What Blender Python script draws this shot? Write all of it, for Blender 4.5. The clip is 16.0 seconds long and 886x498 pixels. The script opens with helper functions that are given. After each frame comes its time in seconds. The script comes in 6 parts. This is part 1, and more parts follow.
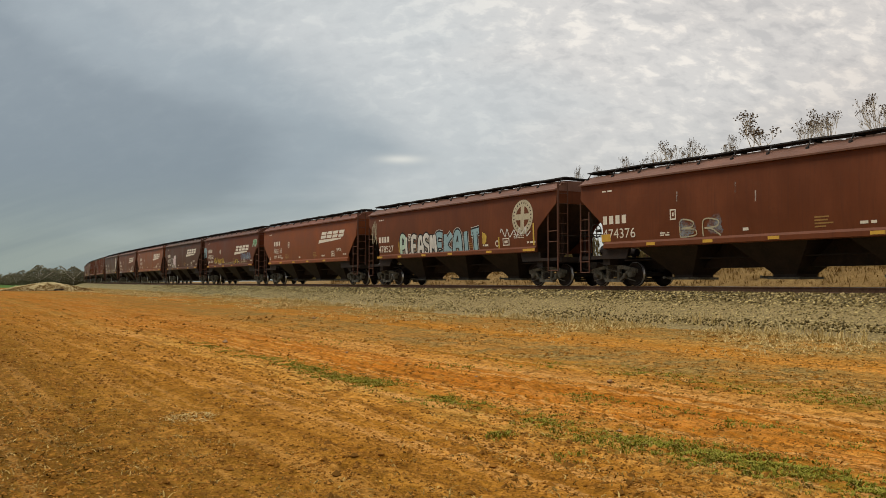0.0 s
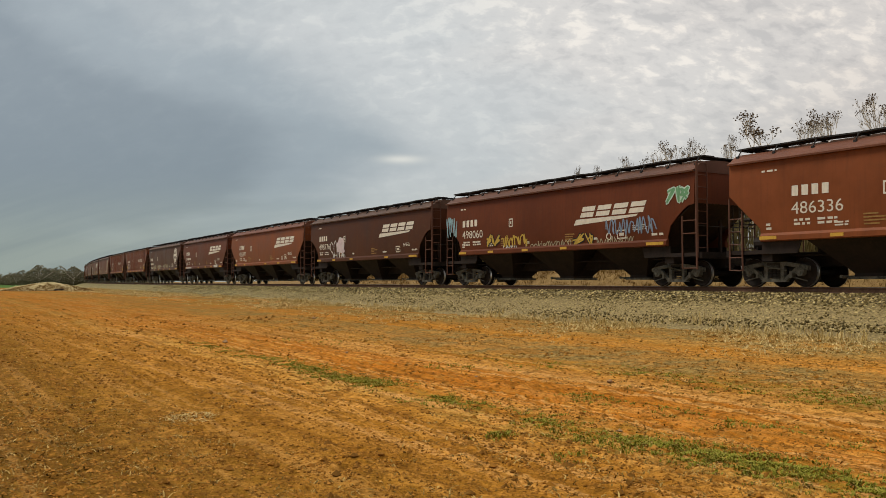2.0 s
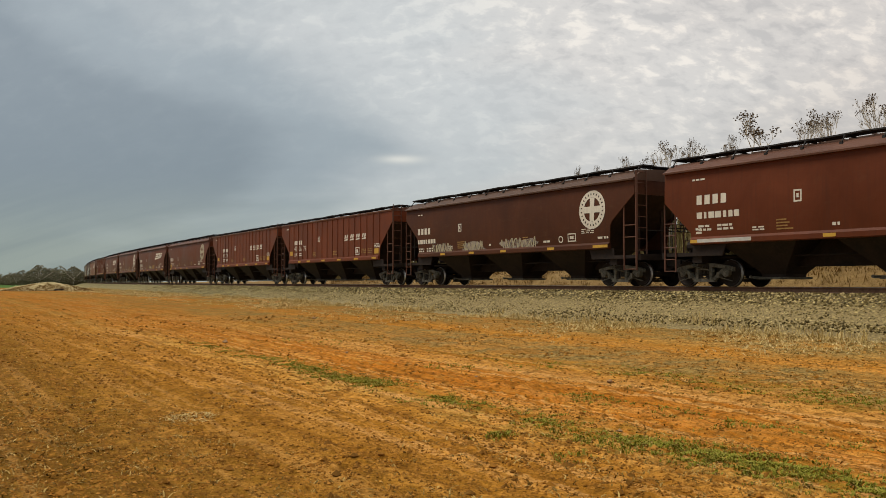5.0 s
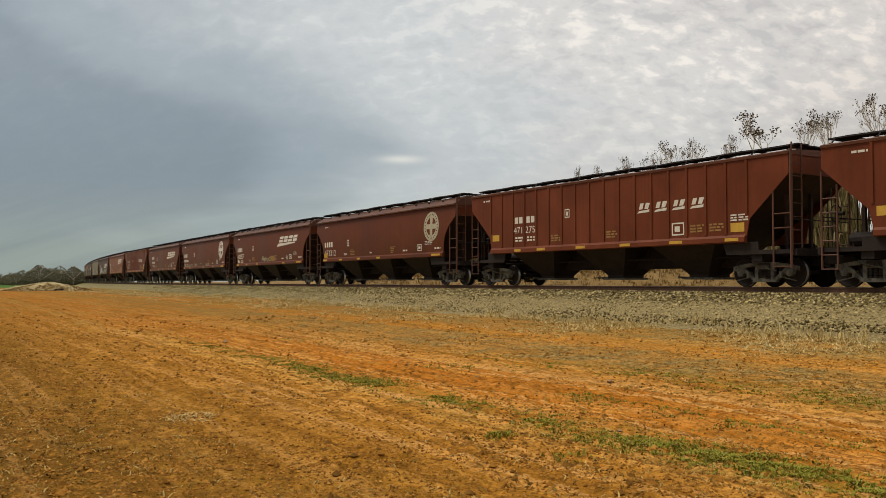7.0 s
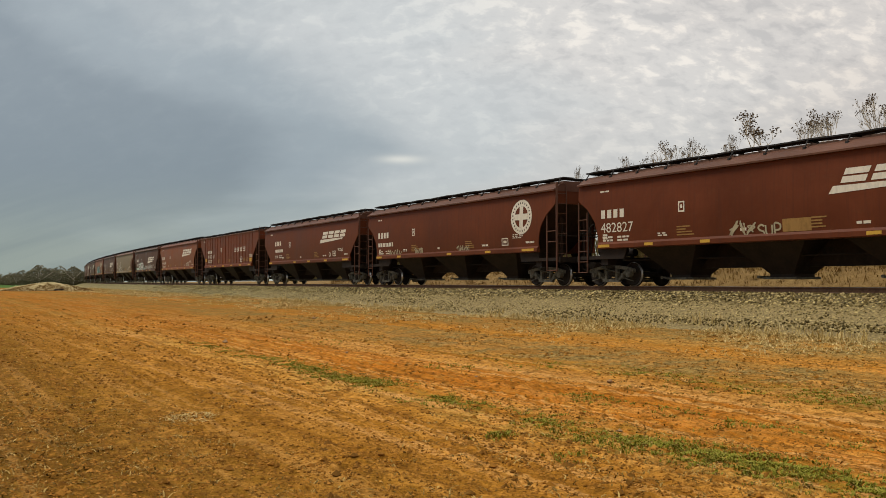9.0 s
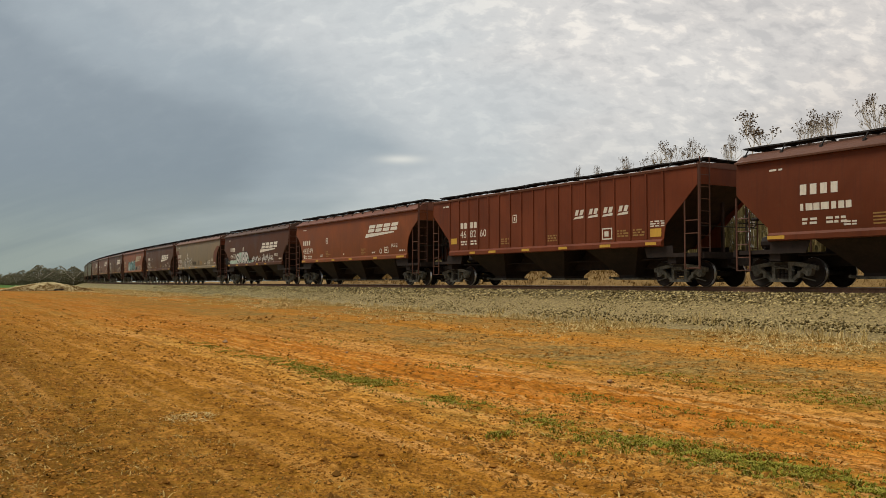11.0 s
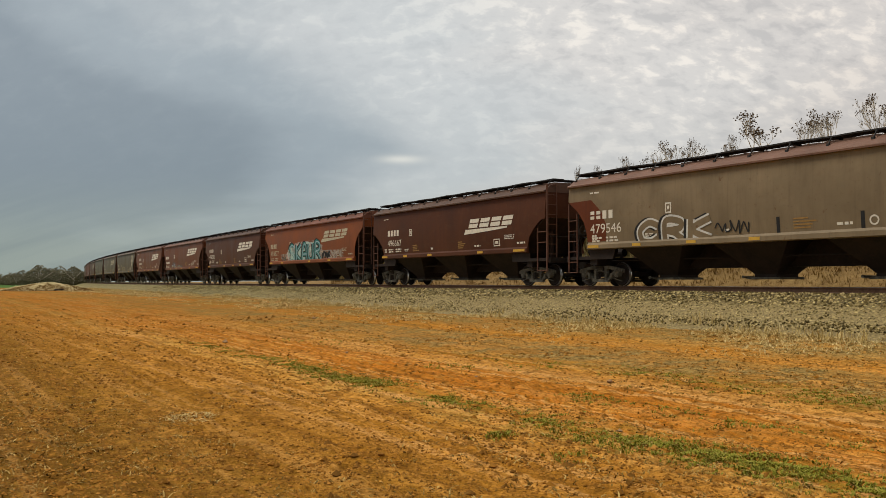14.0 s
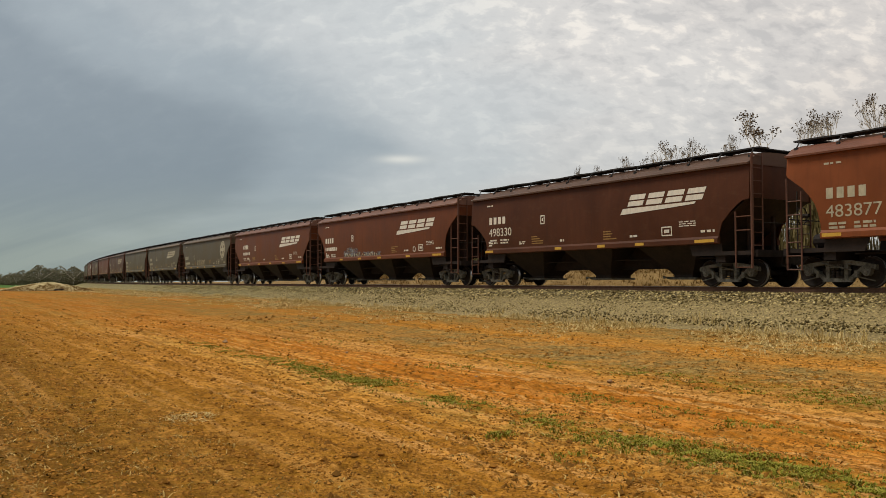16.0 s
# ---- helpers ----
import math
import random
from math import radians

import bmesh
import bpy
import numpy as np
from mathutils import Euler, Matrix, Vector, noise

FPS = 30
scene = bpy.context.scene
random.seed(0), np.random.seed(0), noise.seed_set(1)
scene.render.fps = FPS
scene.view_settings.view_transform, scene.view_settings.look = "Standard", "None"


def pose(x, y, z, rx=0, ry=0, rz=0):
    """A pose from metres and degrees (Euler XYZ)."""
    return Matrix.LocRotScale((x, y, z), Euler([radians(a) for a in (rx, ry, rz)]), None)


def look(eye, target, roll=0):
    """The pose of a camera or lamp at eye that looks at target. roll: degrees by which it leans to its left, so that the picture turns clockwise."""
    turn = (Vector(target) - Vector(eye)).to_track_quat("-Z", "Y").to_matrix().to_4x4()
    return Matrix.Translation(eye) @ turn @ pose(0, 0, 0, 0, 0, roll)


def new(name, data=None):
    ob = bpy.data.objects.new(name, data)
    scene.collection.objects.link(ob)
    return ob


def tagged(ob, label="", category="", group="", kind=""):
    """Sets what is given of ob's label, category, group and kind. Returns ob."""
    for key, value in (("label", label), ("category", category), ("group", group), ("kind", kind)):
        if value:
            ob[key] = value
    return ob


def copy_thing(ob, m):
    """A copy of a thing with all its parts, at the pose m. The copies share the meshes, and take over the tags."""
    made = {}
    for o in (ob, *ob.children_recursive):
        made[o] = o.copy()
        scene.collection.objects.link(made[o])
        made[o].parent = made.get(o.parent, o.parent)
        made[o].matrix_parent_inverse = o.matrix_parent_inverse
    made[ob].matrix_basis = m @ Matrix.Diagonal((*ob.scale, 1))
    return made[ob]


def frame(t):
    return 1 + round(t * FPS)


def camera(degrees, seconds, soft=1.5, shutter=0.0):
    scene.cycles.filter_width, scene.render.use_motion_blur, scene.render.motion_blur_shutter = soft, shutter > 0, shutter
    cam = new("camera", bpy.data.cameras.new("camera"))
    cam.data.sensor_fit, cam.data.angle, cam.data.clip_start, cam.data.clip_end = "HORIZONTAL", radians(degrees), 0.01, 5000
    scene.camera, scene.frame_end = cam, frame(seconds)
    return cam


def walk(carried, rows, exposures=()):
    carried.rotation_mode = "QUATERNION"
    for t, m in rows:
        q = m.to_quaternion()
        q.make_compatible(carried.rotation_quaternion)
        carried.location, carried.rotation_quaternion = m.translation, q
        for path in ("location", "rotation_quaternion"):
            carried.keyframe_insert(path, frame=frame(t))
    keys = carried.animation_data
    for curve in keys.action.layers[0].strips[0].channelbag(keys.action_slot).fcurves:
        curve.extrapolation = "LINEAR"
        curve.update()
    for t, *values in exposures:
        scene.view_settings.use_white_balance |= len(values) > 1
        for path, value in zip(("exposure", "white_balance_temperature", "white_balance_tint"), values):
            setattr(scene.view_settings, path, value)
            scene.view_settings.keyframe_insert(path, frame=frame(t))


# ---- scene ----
# ---- camera ----
EYE_Z = 1.42
cam = camera(54.08, 16.0, soft=0.6)
walk(cam, [(0.0, pose(0, 0, EYE_Z, 92.16, 0, 0)), (16.0, pose(0, 0, EYE_Z, 92.16, 0, 0))],
     exposures=[(0.0, 0.0), (16.0, 0.0)])

# ---- world and sun ----
SUN_EL, SUN_AZ = radians(57), radians(285)


def build_world():
    w = bpy.data.worlds.new("overcast_sky")
    scene.world = w
    w.use_nodes = True
    nt = w.node_tree
    nt.nodes.clear()
    out = nt.nodes.new("ShaderNodeOutputWorld")
    bg = nt.nodes.new("ShaderNodeBackground")
    sky = nt.nodes.new("ShaderNodeTexSky")
    sky.sky_type = "NISHITA"
    sky.sun_disc = False
    sky.sun_elevation = SUN_EL
    sky.sun_rotation = SUN_AZ
    bg.inputs["Strength"].default_value = 1.0
    tc = nt.nodes.new("ShaderNodeTexCoord")
    sep = nt.nodes.new("ShaderNodeSeparateXYZ")
    nt.links.new(tc.outputs["Generated"], sep.inputs[0])

    def math_(op, a, b=None, clamp=False):
        n = nt.nodes.new("ShaderNodeMath")
        n.operation = op
        n.use_clamp = clamp
        for i, v in enumerate((a, b)):
            if v is None:
                continue
            if isinstance(v, (int, float)):
                n.inputs[i].default_value = v
            else:
                nt.links.new(v, n.inputs[i])
        return n.outputs[0]

    # the cloud deck is a flat layer seen in perspective
    up = math_("MAXIMUM", sep.outputs[2], 0.0)
    up = math_("ADD", up, 0.15)
    px = math_("DIVIDE", sep.outputs[0], up)
    py = math_("DIVIDE", sep.outputs[1], up)
    comb = nt.nodes.new("ShaderNodeCombineXYZ")
    nt.links.new(px, comb.inputs[0])
    nt.links.new(py, comb.inputs[1])
    # lower layer of small rippled puffs, stronger in perspective
    up2 = math_("ADD", math_("MAXIMUM", sep.outputs[2], 0.0), 0.80)
    comb2 = nt.nodes.new("ShaderNodeCombineXYZ")
    nt.links.new(math_("DIVIDE", sep.outputs[0], up2), comb2.inputs[0])
    nt.links.new(math_("DIVIDE", sep.outputs[1], up2), comb2.inputs[1])

    def noise_(scale, detail, rough, dist=0.0, stretch=(1, 1, 1), off=(0, 0, 0), rot=0.0, src=None):
        m = nt.nodes.new("ShaderNodeMapping")
        m.inputs["Scale"].default_value = stretch
        m.inputs["Location"].default_value = off
        m.inputs["Rotation"].default_value = (0, 0, rot)
        nt.links.new(src or comb.outputs[0], m.inputs[0])
        n = nt.nodes.new("ShaderNodeTexNoise")
        n.inputs["Scale"].default_value = scale
        n.inputs["Detail"].default_value = detail
        n.inputs["Roughness"].default_value = rough
        n.inputs["Distortion"].default_value = dist
        nt.links.new(m.outputs[0], n.inputs["Vector"])
        return n.outputs["Fac"]

    def ramp_(fac, stops):
        r = nt.nodes.new("ShaderNodeValToRGB")
        r.color_ramp.interpolation = "EASE"
        while len(r.color_ramp.elements) < len(stops):
            r.color_ramp.elements.new(0.5)
        for e, (p, c) in zip(r.color_ramp.elements, stops):
            e.position, e.color = p, (*c, 1) if len(c) == 3 else c
        nt.links.new(fac, r.inputs[0])
        return r.outputs[0]

    def mix_(fac, a, b, blend="MIX"):
        n = nt.nodes.new("ShaderNodeMix")
        n.data_type = "RGBA"
        n.blend_type = blend
        for sock, v in ((n.inputs[0], fac), (n.inputs[6], a), (n.inputs[7], b)):
            if isinstance(v, (int, float)):
                sock.default_value = v
            elif isinstance(v, tuple):
                sock.default_value = (*v, 1)
            else:
                nt.links.new(v, sock)
        return n.outputs[2]

    big = noise_(0.42, 3, 0.5, 0.3, off=(2.2, 0.4, 0))
    mid = noise_(1.1, 4, 0.52, 0.3, stretch=(0.9, 0.8, 1), off=(4, 2, 0))
    small = noise_(36.0, 4, 0.58, 0.25, stretch=(1.0, 1.7, 1), off=(5, 3, 0), rot=0.25, src=comb2.outputs[0])
    puffs = noise_(9.0, 3, 0.5, 0.3, stretch=(0.8, 1.5, 1), off=(3, 7, 0), rot=0.25, src=comb2.outputs[0])
    streaks = noise_(9.0, 4, 0.6, 0.2, stretch=(0.22, 2.4, 1), off=(8, 1, 0), src=comb2.outputs[0])
    # thinner deck towards the veiled sun on the right
    az = math_("ADD", math_("MULTIPLY", sep.outputs[0], 0.95), 0.42)
    base = math_("ADD", math_("MULTIPLY", az, 0.72), math_("MULTIPLY", math_("SUBTRACT", big, 0.5), 0.22))
    base = math_("ADD", base, math_("MULTIPLY", math_("SUBTRACT", mid, 0.5), 0.30), clamp=True)
    # a heavier blue-grey bank of cloud over the far end of the line
    dx = math_("DIVIDE", math_("ADD", sep.outputs[0], 0.30), 0.30)
    dz = math_("DIVIDE", math_("SUBTRACT", sep.outputs[2], 0.145), 0.085)
    rr = math_("ADD", math_("MULTIPLY", dx, dx), math_("MULTIPLY", dz, dz))
    heavy = math_("POWER", 2.718, math_("MULTIPLY", rr, -1.0))
    base = math_("SUBTRACT", base, math_("MULTIPLY", heavy, math_("ADD", 0.06, math_("MULTIPLY", mid, 0.15))), clamp=True)
    col = ramp_(base, [(0.0, (0.285, 0.33, 0.362)), (0.08, (0.39, 0.44, 0.468)), (0.22, (0.64, 0.66, 0.655)), (0.40, (0.735, 0.71, 0.675)), (0.7, (0.65, 0.595, 0.55))])
    small = math_("ADD", math_("MULTIPLY", small, 0.7), math_("MULTIPLY", puffs, 0.3))
    mott = ramp_(small, [(0.37, (0.83, 0.84, 0.855)), (0.50, (1.0, 1.0, 1.0)), (0.63, (1.30, 1.265, 1.21))])
    broken = ramp_(base, [(0.05, (0.16, 0.16, 0.16)), (0.50, (1, 1, 1))])
    broken = mix_(1.0, broken, ramp_(sep.outputs[2], [(0.08, (0.35, 0.35, 0.35)), (0.26, (1.0, 1.0, 1.0))]), "MULTIPLY")
    mott = mix_(broken, (1.0, 1.0, 1.0), mott)
    col = mix_(1.0, col, mott, "MULTIPLY")
    # thicker towards the horizon
    col = mix_(1.0, col, ramp_(sep.outputs[2], [(0.08, (0.80, 0.83, 0.85)), (0.25, (1.0, 1.0, 1.0))]), "MULTIPLY")
    # a small bright break in the deck
    bx = math_("DIVIDE", math_("ADD", sep.outputs[0], 0.048), 0.024)
    bz = math_("DIVIDE", math_("SUBTRACT", sep.outputs[2], 0.140), 0.0045)
    brk = math_("POWER", 2.718, math_("MULTIPLY", math_("ADD", math_("MULTIPLY", bx, bx), math_("MULTIPLY", bz, bz)), -1.0))
    col = mix_(math_("MULTIPLY", brk, 0.75), col, (0.80, 0.79, 0.72))
    # pale greenish haze low down
    low = ramp_(sep.outputs[2], [(0.0, (1, 1, 1)), (0.13, (0, 0, 0))])
    hz = mix_(math_("MULTIPLY", az, 2.4, True), (0.285, 0.345, 0.305), (0.49, 0.53, 0.462))
    hz = mix_(1.0, hz, ramp_(streaks, [(0.38, (0.86, 0.88, 0.90)), (0.62, (1.14, 1.12, 1.08))]), "MULTIPLY")
    col = mix_(math_("MULTIPLY", low, 0.66), col, hz)
    skyc = mix_(1.0, sky.outputs[0], (0.10, 0.10, 0.10), "MULTIPLY")
    col = mix_(0.93, skyc, col)
    nt.links.new(col, bg.inputs["Color"])
    nt.links.new(bg.outputs[0], out.inputs[0])


build_world()
sun = new("sun", bpy.data.lights.new("sun", "SUN"))
sun.data.energy = 2.5
sun.data.angle = radians(25)
sun.data.color = (1.0, 0.93, 0.82)
sun.matrix_world = look((math.sin(SUN_AZ) * 50, math.cos(SUN_AZ) * 50, 50 * math.tan(SUN_EL)), (0, 0, 0))

# ---- materials ----


class Mat:
    """A small wrapper to write node materials shortly."""

    def __init__(self, name, rough=0.6, metal=0.0):
        self.m = bpy.data.materials.new(name)
        self.m.use_nodes = True
        self.nt = self.m.node_tree
        self.b = self.nt.nodes["Principled BSDF"]
        self.b.inputs["Roughness"].default_value = rough
        self.b.inputs["Metallic"].default_value = metal
        self.b.inputs["Specular IOR Level"].default_value = 0.3
        self.geo = self.nt.nodes.new("ShaderNodeNewGeometry")
        self.tc = self.nt.nodes.new("ShaderNodeTexCoord")

    def put(self, sock, v):
        if isinstance(v, (int, float)):
            sock.default_value = v
        elif isinstance(v, tuple):
            sock.default_value = (*v, 1) if len(v) == 3 and sock.type == "RGBA" else v
        else:
            self.nt.links.new(v, sock)

    def pos(self, world=False):
        return self.geo.outputs["Position"] if world else self.tc.outputs["Object"]

    def noise(self, scale, detail=4, rough=0.55, dist=0.0, stretch=None, world=False, off=(0, 0, 0)):
        n = self.nt.nodes.new("ShaderNodeTexNoise")
        n.inputs["Scale"].default_value = scale
        n.inputs["Detail"].default_value = detail
        n.inputs["Roughness"].default_value = rough
        n.inputs["Distortion"].default_value = dist
        v = self.pos(world)
        if stretch or any(off):
            m = self.nt.nodes.new("ShaderNodeMapping")
            m.inputs["Scale"].default_value = stretch or (1, 1, 1)
            m.inputs["Location"].default_value = off
            self.nt.links.new(v, m.inputs[0])
            v = m.outputs[0]
        self.nt.links.new(v, n.inputs["Vector"])
        return n.outputs["Fac"]

    def voronoi(self, scale, world=False, feature="F1", out="Distance"):
        n = self.nt.nodes.new("ShaderNodeTexVoronoi")
        n.feature = feature
        n.inputs["Scale"].default_value = scale
        self.nt.links.new(self.pos(world), n.inputs["Vector"])
        return n.outputs[out]

    def math(self, op, a, b=0.0, clamp=False):
        n = self.nt.nodes.new("ShaderNodeMath")
        n.operation = op
        n.use_clamp = clamp
        self.put(n.inputs[0], a)
        self.put(n.inputs[1], b)
        return n.outputs[0]

    def ramp(self, fac, stops, ease="LINEAR"):
        r = self.nt.nodes.new("ShaderNodeValToRGB")
        r.color_ramp.interpolation = ease
        while len(r.color_ramp.elements) < len(stops):
            r.color_ramp.elements.new(0.5)
        for e, (p, c) in zip(r.color_ramp.elements, stops):
            e.position = p
            e.color = (c, c, c, 1) if isinstance(c, (int, float)) else (*c, 1)
        self.put(r.inputs[0], fac)
        return r.outputs[0]

    def mix(self, fac, a, b, blend="MIX"):
        n = self.nt.nodes.new("ShaderNodeMix")
        n.data_type = "RGBA"
        n.blend_type = blend
        self.put(n.inputs[0], fac)
        self.put(n.inputs[6], a)
        self.put(n.inputs[7], b)
        return n.outputs[2]

    def bump(self, height, strength=0.5, distance=0.02, normal=None):
        n = self.nt.nodes.new("ShaderNodeBump")
        n.inputs["Strength"].default_value = strength
        n.inputs["Distance"].default_value = distance
        self.put(n.inputs["Height"], height)
        if normal is not None:
            self.nt.links.new(normal, n.inputs["Normal"])
        return n.outputs[0]

    def random(self):
        return self.nt.nodes.new("ShaderNodeObjectInfo").outputs["Random"]

    def done(self, color=None, normal=None, rough=None):
        if color is not None:
            self.put(self.b.inputs["Base Color"], color)
        if normal is not None:
            self.nt.links.new(normal, self.b.inputs["Normal"])
        if rough is not None:
            self.put(self.b.inputs["Roughness"], rough)
        return self.m


def scale_c(c, k):
    return tuple(v * k for v in c)


def paint_mat(name, c, streak=0.5, grime=0.5, off=0.0):
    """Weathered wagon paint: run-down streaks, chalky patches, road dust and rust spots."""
    m = Mat(name, 0.62)
    big = m.noise(0.55, 4, 0.6, 0.4, stretch=(1, 1, 0.7), off=(off, 0, off))
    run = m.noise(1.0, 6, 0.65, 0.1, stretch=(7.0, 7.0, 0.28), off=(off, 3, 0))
    fine = m.noise(9.0, 5, 0.7, off=(0, off, 0))
    col = m.mix(m.ramp(big, [(0.35, 0.0), (0.68, 1.0)]), scale_c(c, 0.80), scale_c(c, 1.16))
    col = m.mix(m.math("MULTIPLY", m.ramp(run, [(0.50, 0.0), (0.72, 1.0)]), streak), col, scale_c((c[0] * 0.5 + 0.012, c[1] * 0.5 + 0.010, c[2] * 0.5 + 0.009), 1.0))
    col = m.mix(m.math("MULTIPLY", m.ramp(run, [(0.28, 1.0), (0.42, 0.0)]), streak * 0.55), col, tuple(0.7 * v + w for v, w in zip(c, (0.034, 0.022, 0.012))))
    col = m.mix(m.math("MULTIPLY", m.ramp(fine, [(0.60, 0.0), (0.74, 1.0)]), grime * 0.6), col, (0.055, 0.030, 0.020))
    dust = m.noise(2.2, 5, 0.6, 0.8, stretch=(1, 1, 2.2), off=(5, off, 2))
    col = m.mix(m.math("MULTIPLY", m.ramp(dust, [(0.55, 0.0), (0.80, 1.0)]), grime * 0.35), col, (0.135, 0.072, 0.034))
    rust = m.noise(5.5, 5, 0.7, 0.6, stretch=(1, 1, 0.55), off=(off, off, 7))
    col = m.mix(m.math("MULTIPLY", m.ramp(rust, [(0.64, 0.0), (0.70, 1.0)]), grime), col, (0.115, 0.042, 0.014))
    n = m.bump(m.noise(1.3, 2, 0.4), 0.12, 0.05)
    n = m.bump(fine, 0.12, 0.004, n)
    m.b.inputs["Specular IOR Level"].default_value = 0.09
    # a thin film of pale dust
    m.b.inputs["Sheen Weight"].default_value = 0.04
    m.b.inputs["Sheen Roughness"].default_value = 0.45
    m.b.inputs["Sheen Tint"].default_value = (0.85, 0.78, 0.58, 1)
    return m.done(col, n, m.ramp(big, [(0.3, 0.36), (0.7, 0.54)]))


def rough_metal(name, c, c2, rough=0.75, metal=0.0, scale=6.0):
    m = Mat(name, rough, metal)
    a = m.noise(scale, 5, 0.65, 0.3)
    b = m.noise(scale * 5, 3, 0.6)
    col = m.mix(m.ramp(a, [(0.35, 0.0), (0.68, 1.0)]), c, c2)
    col = m.mix(m.math("MULTIPLY", m.ramp(b, [(0.5, 0.0), (0.75, 1.0)]), 0.5), col, scale_c(c2, 1.5))
    return m.done(col, m.bump(b, 0.35, 0.006))


def plain_worn(name, c, dirt=0.4, rough=0.6):
    m = Mat(name, rough)
    a = m.noise(5.0, 5, 0.7, 0.4, stretch=(1.6, 1.6, 0.6))
    col = m.mix(m.math("MULTIPLY", m.ramp(a, [(0.42, 0.0), (0.70, 1.0)]), dirt), c, scale_c(c, 0.38))
    return m.done(col)


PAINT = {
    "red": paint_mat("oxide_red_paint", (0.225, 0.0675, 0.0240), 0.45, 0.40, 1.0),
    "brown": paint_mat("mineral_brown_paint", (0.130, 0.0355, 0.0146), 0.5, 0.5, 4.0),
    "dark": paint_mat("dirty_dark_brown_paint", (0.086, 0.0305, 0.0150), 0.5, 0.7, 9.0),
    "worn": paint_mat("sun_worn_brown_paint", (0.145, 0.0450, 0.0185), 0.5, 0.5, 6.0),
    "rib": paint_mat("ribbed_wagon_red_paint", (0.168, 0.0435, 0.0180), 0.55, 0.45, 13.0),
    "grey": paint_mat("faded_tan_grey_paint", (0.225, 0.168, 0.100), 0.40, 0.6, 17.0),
    # far brown sides greyed by grazing sky glare, put into the base colour
    "olive": paint_mat("dirty_glare_greyed_olive_paint", (0.105, 0.084, 0.052), 0.5, 0.7, 21.0),
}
# roof paints are raised above the side colours to carry the light from above
ROOF = {k: paint_mat(k + "_toplit_roof_sheet_paint", tuple(0.85 * v + w for v, w in zip(c, (0.058, 0.036, 0.025))), 0.2, 0.6, 30.0 + i) for i, (k, c) in enumerate(
    dict(red=(0.150, 0.046, 0.026), brown=(0.098, 0.036, 0.024), worn=(0.16, 0.075, 0.055), dark=(0.068, 0.036, 0.026), rib=(0.11, 0.036, 0.022), grey=(0.17, 0.090, 0.065), olive=(0.11, 0.09, 0.065)).items())}
IRON = rough_metal("dark_greasy_cast_steel", (0.016, 0.012, 0.009), (0.042, 0.032, 0.023))
FRAME_STEEL = rough_metal("dusty_truck_side_frame_steel", (0.050, 0.044, 0.033), (0.175, 0.158, 0.120))
# near-black brown for the bays, underframe and brake reservoir
UNDER = rough_metal("near_black_hopper_bay_steel", (0.011, 0.0066, 0.0045), (0.027, 0.0155, 0.010), scale=2.0)
# end slopes and posts: shade below the end sheet is put into the colour
SLOPE = rough_metal("shade_dark_brown_end_slope_steel", (0.022, 0.012, 0.008), (0.050, 0.024, 0.015), scale=2.0)
WHEEL = rough_metal("rusty_brown_wheel_steel", (0.016, 0.011, 0.008), (0.034, 0.023, 0.016), 0.8, 0.0)
TREAD = Mat("polished_wheel_rim_steel", 0.32, 1.0).done((0.55, 0.53, 0.50))
BLACK = rough_metal("black_running_board_steel", (0.018, 0.017, 0.017), (0.040, 0.036, 0.034), 0.85)
WHITE = plain_worn("worn_white_lettering", (0.74, 0.68, 0.56), 0.30)
CREAM = plain_worn("faded_cream_lettering", (0.50, 0.44, 0.30), 0.5)
YELLOW = plain_worn("dirty_yellow_reflector", (0.62, 0.36, 0.05), 0.3)
OCHRE = plain_worn("faded_ochre_stencil", (0.34, 0.19, 0.055), 0.5)
RAIL_M = rough_metal("rusted_rail_web", (0.095, 0.045, 0.026), (0.16, 0.085, 0.05), 0.8)
RAILTOP = Mat("bright_rail_head", 0.35, 1.0).done((0.45, 0.42, 0.40))

# ---- the track's line ----
RAIL_Z = 1.25
STEP = 0.5
ST = np.arange(-440.0, 720.0 + STEP / 2, STEP)  # stations, growing towards the far end
BEND = np.interp(ST, [-120, -60, 0, 40, 110, 220, 720], [0, 0.000926, 0.000926, 0.000562, 0.000901, 0.000629, 0.000629])
HEAD = np.cumsum(BEND) * STEP
HEAD += -0.548387 - np.interp(0, ST, HEAD)
PX = np.cumsum(np.sin(HEAD)) * STEP
PY = np.cumsum(np.cos(HEAD)) * STEP
PX -= np.interp(0, ST, PX)
PY += 46.761 - np.interp(0, ST, PY)


def on_track(s):
    """Plan position and heading (direction of growing station) at a station."""
    return float(np.interp(s, ST, PX)), float(np.interp(s, ST, PY)), float(np.interp(s, ST, HEAD))


def track_pt(s, off, z):
    """A point beside the track; off grows away from the camera's side."""
    x, y, h = on_track(s)
    return Vector((x + off * math.cos(h), y - off * math.sin(h), z))


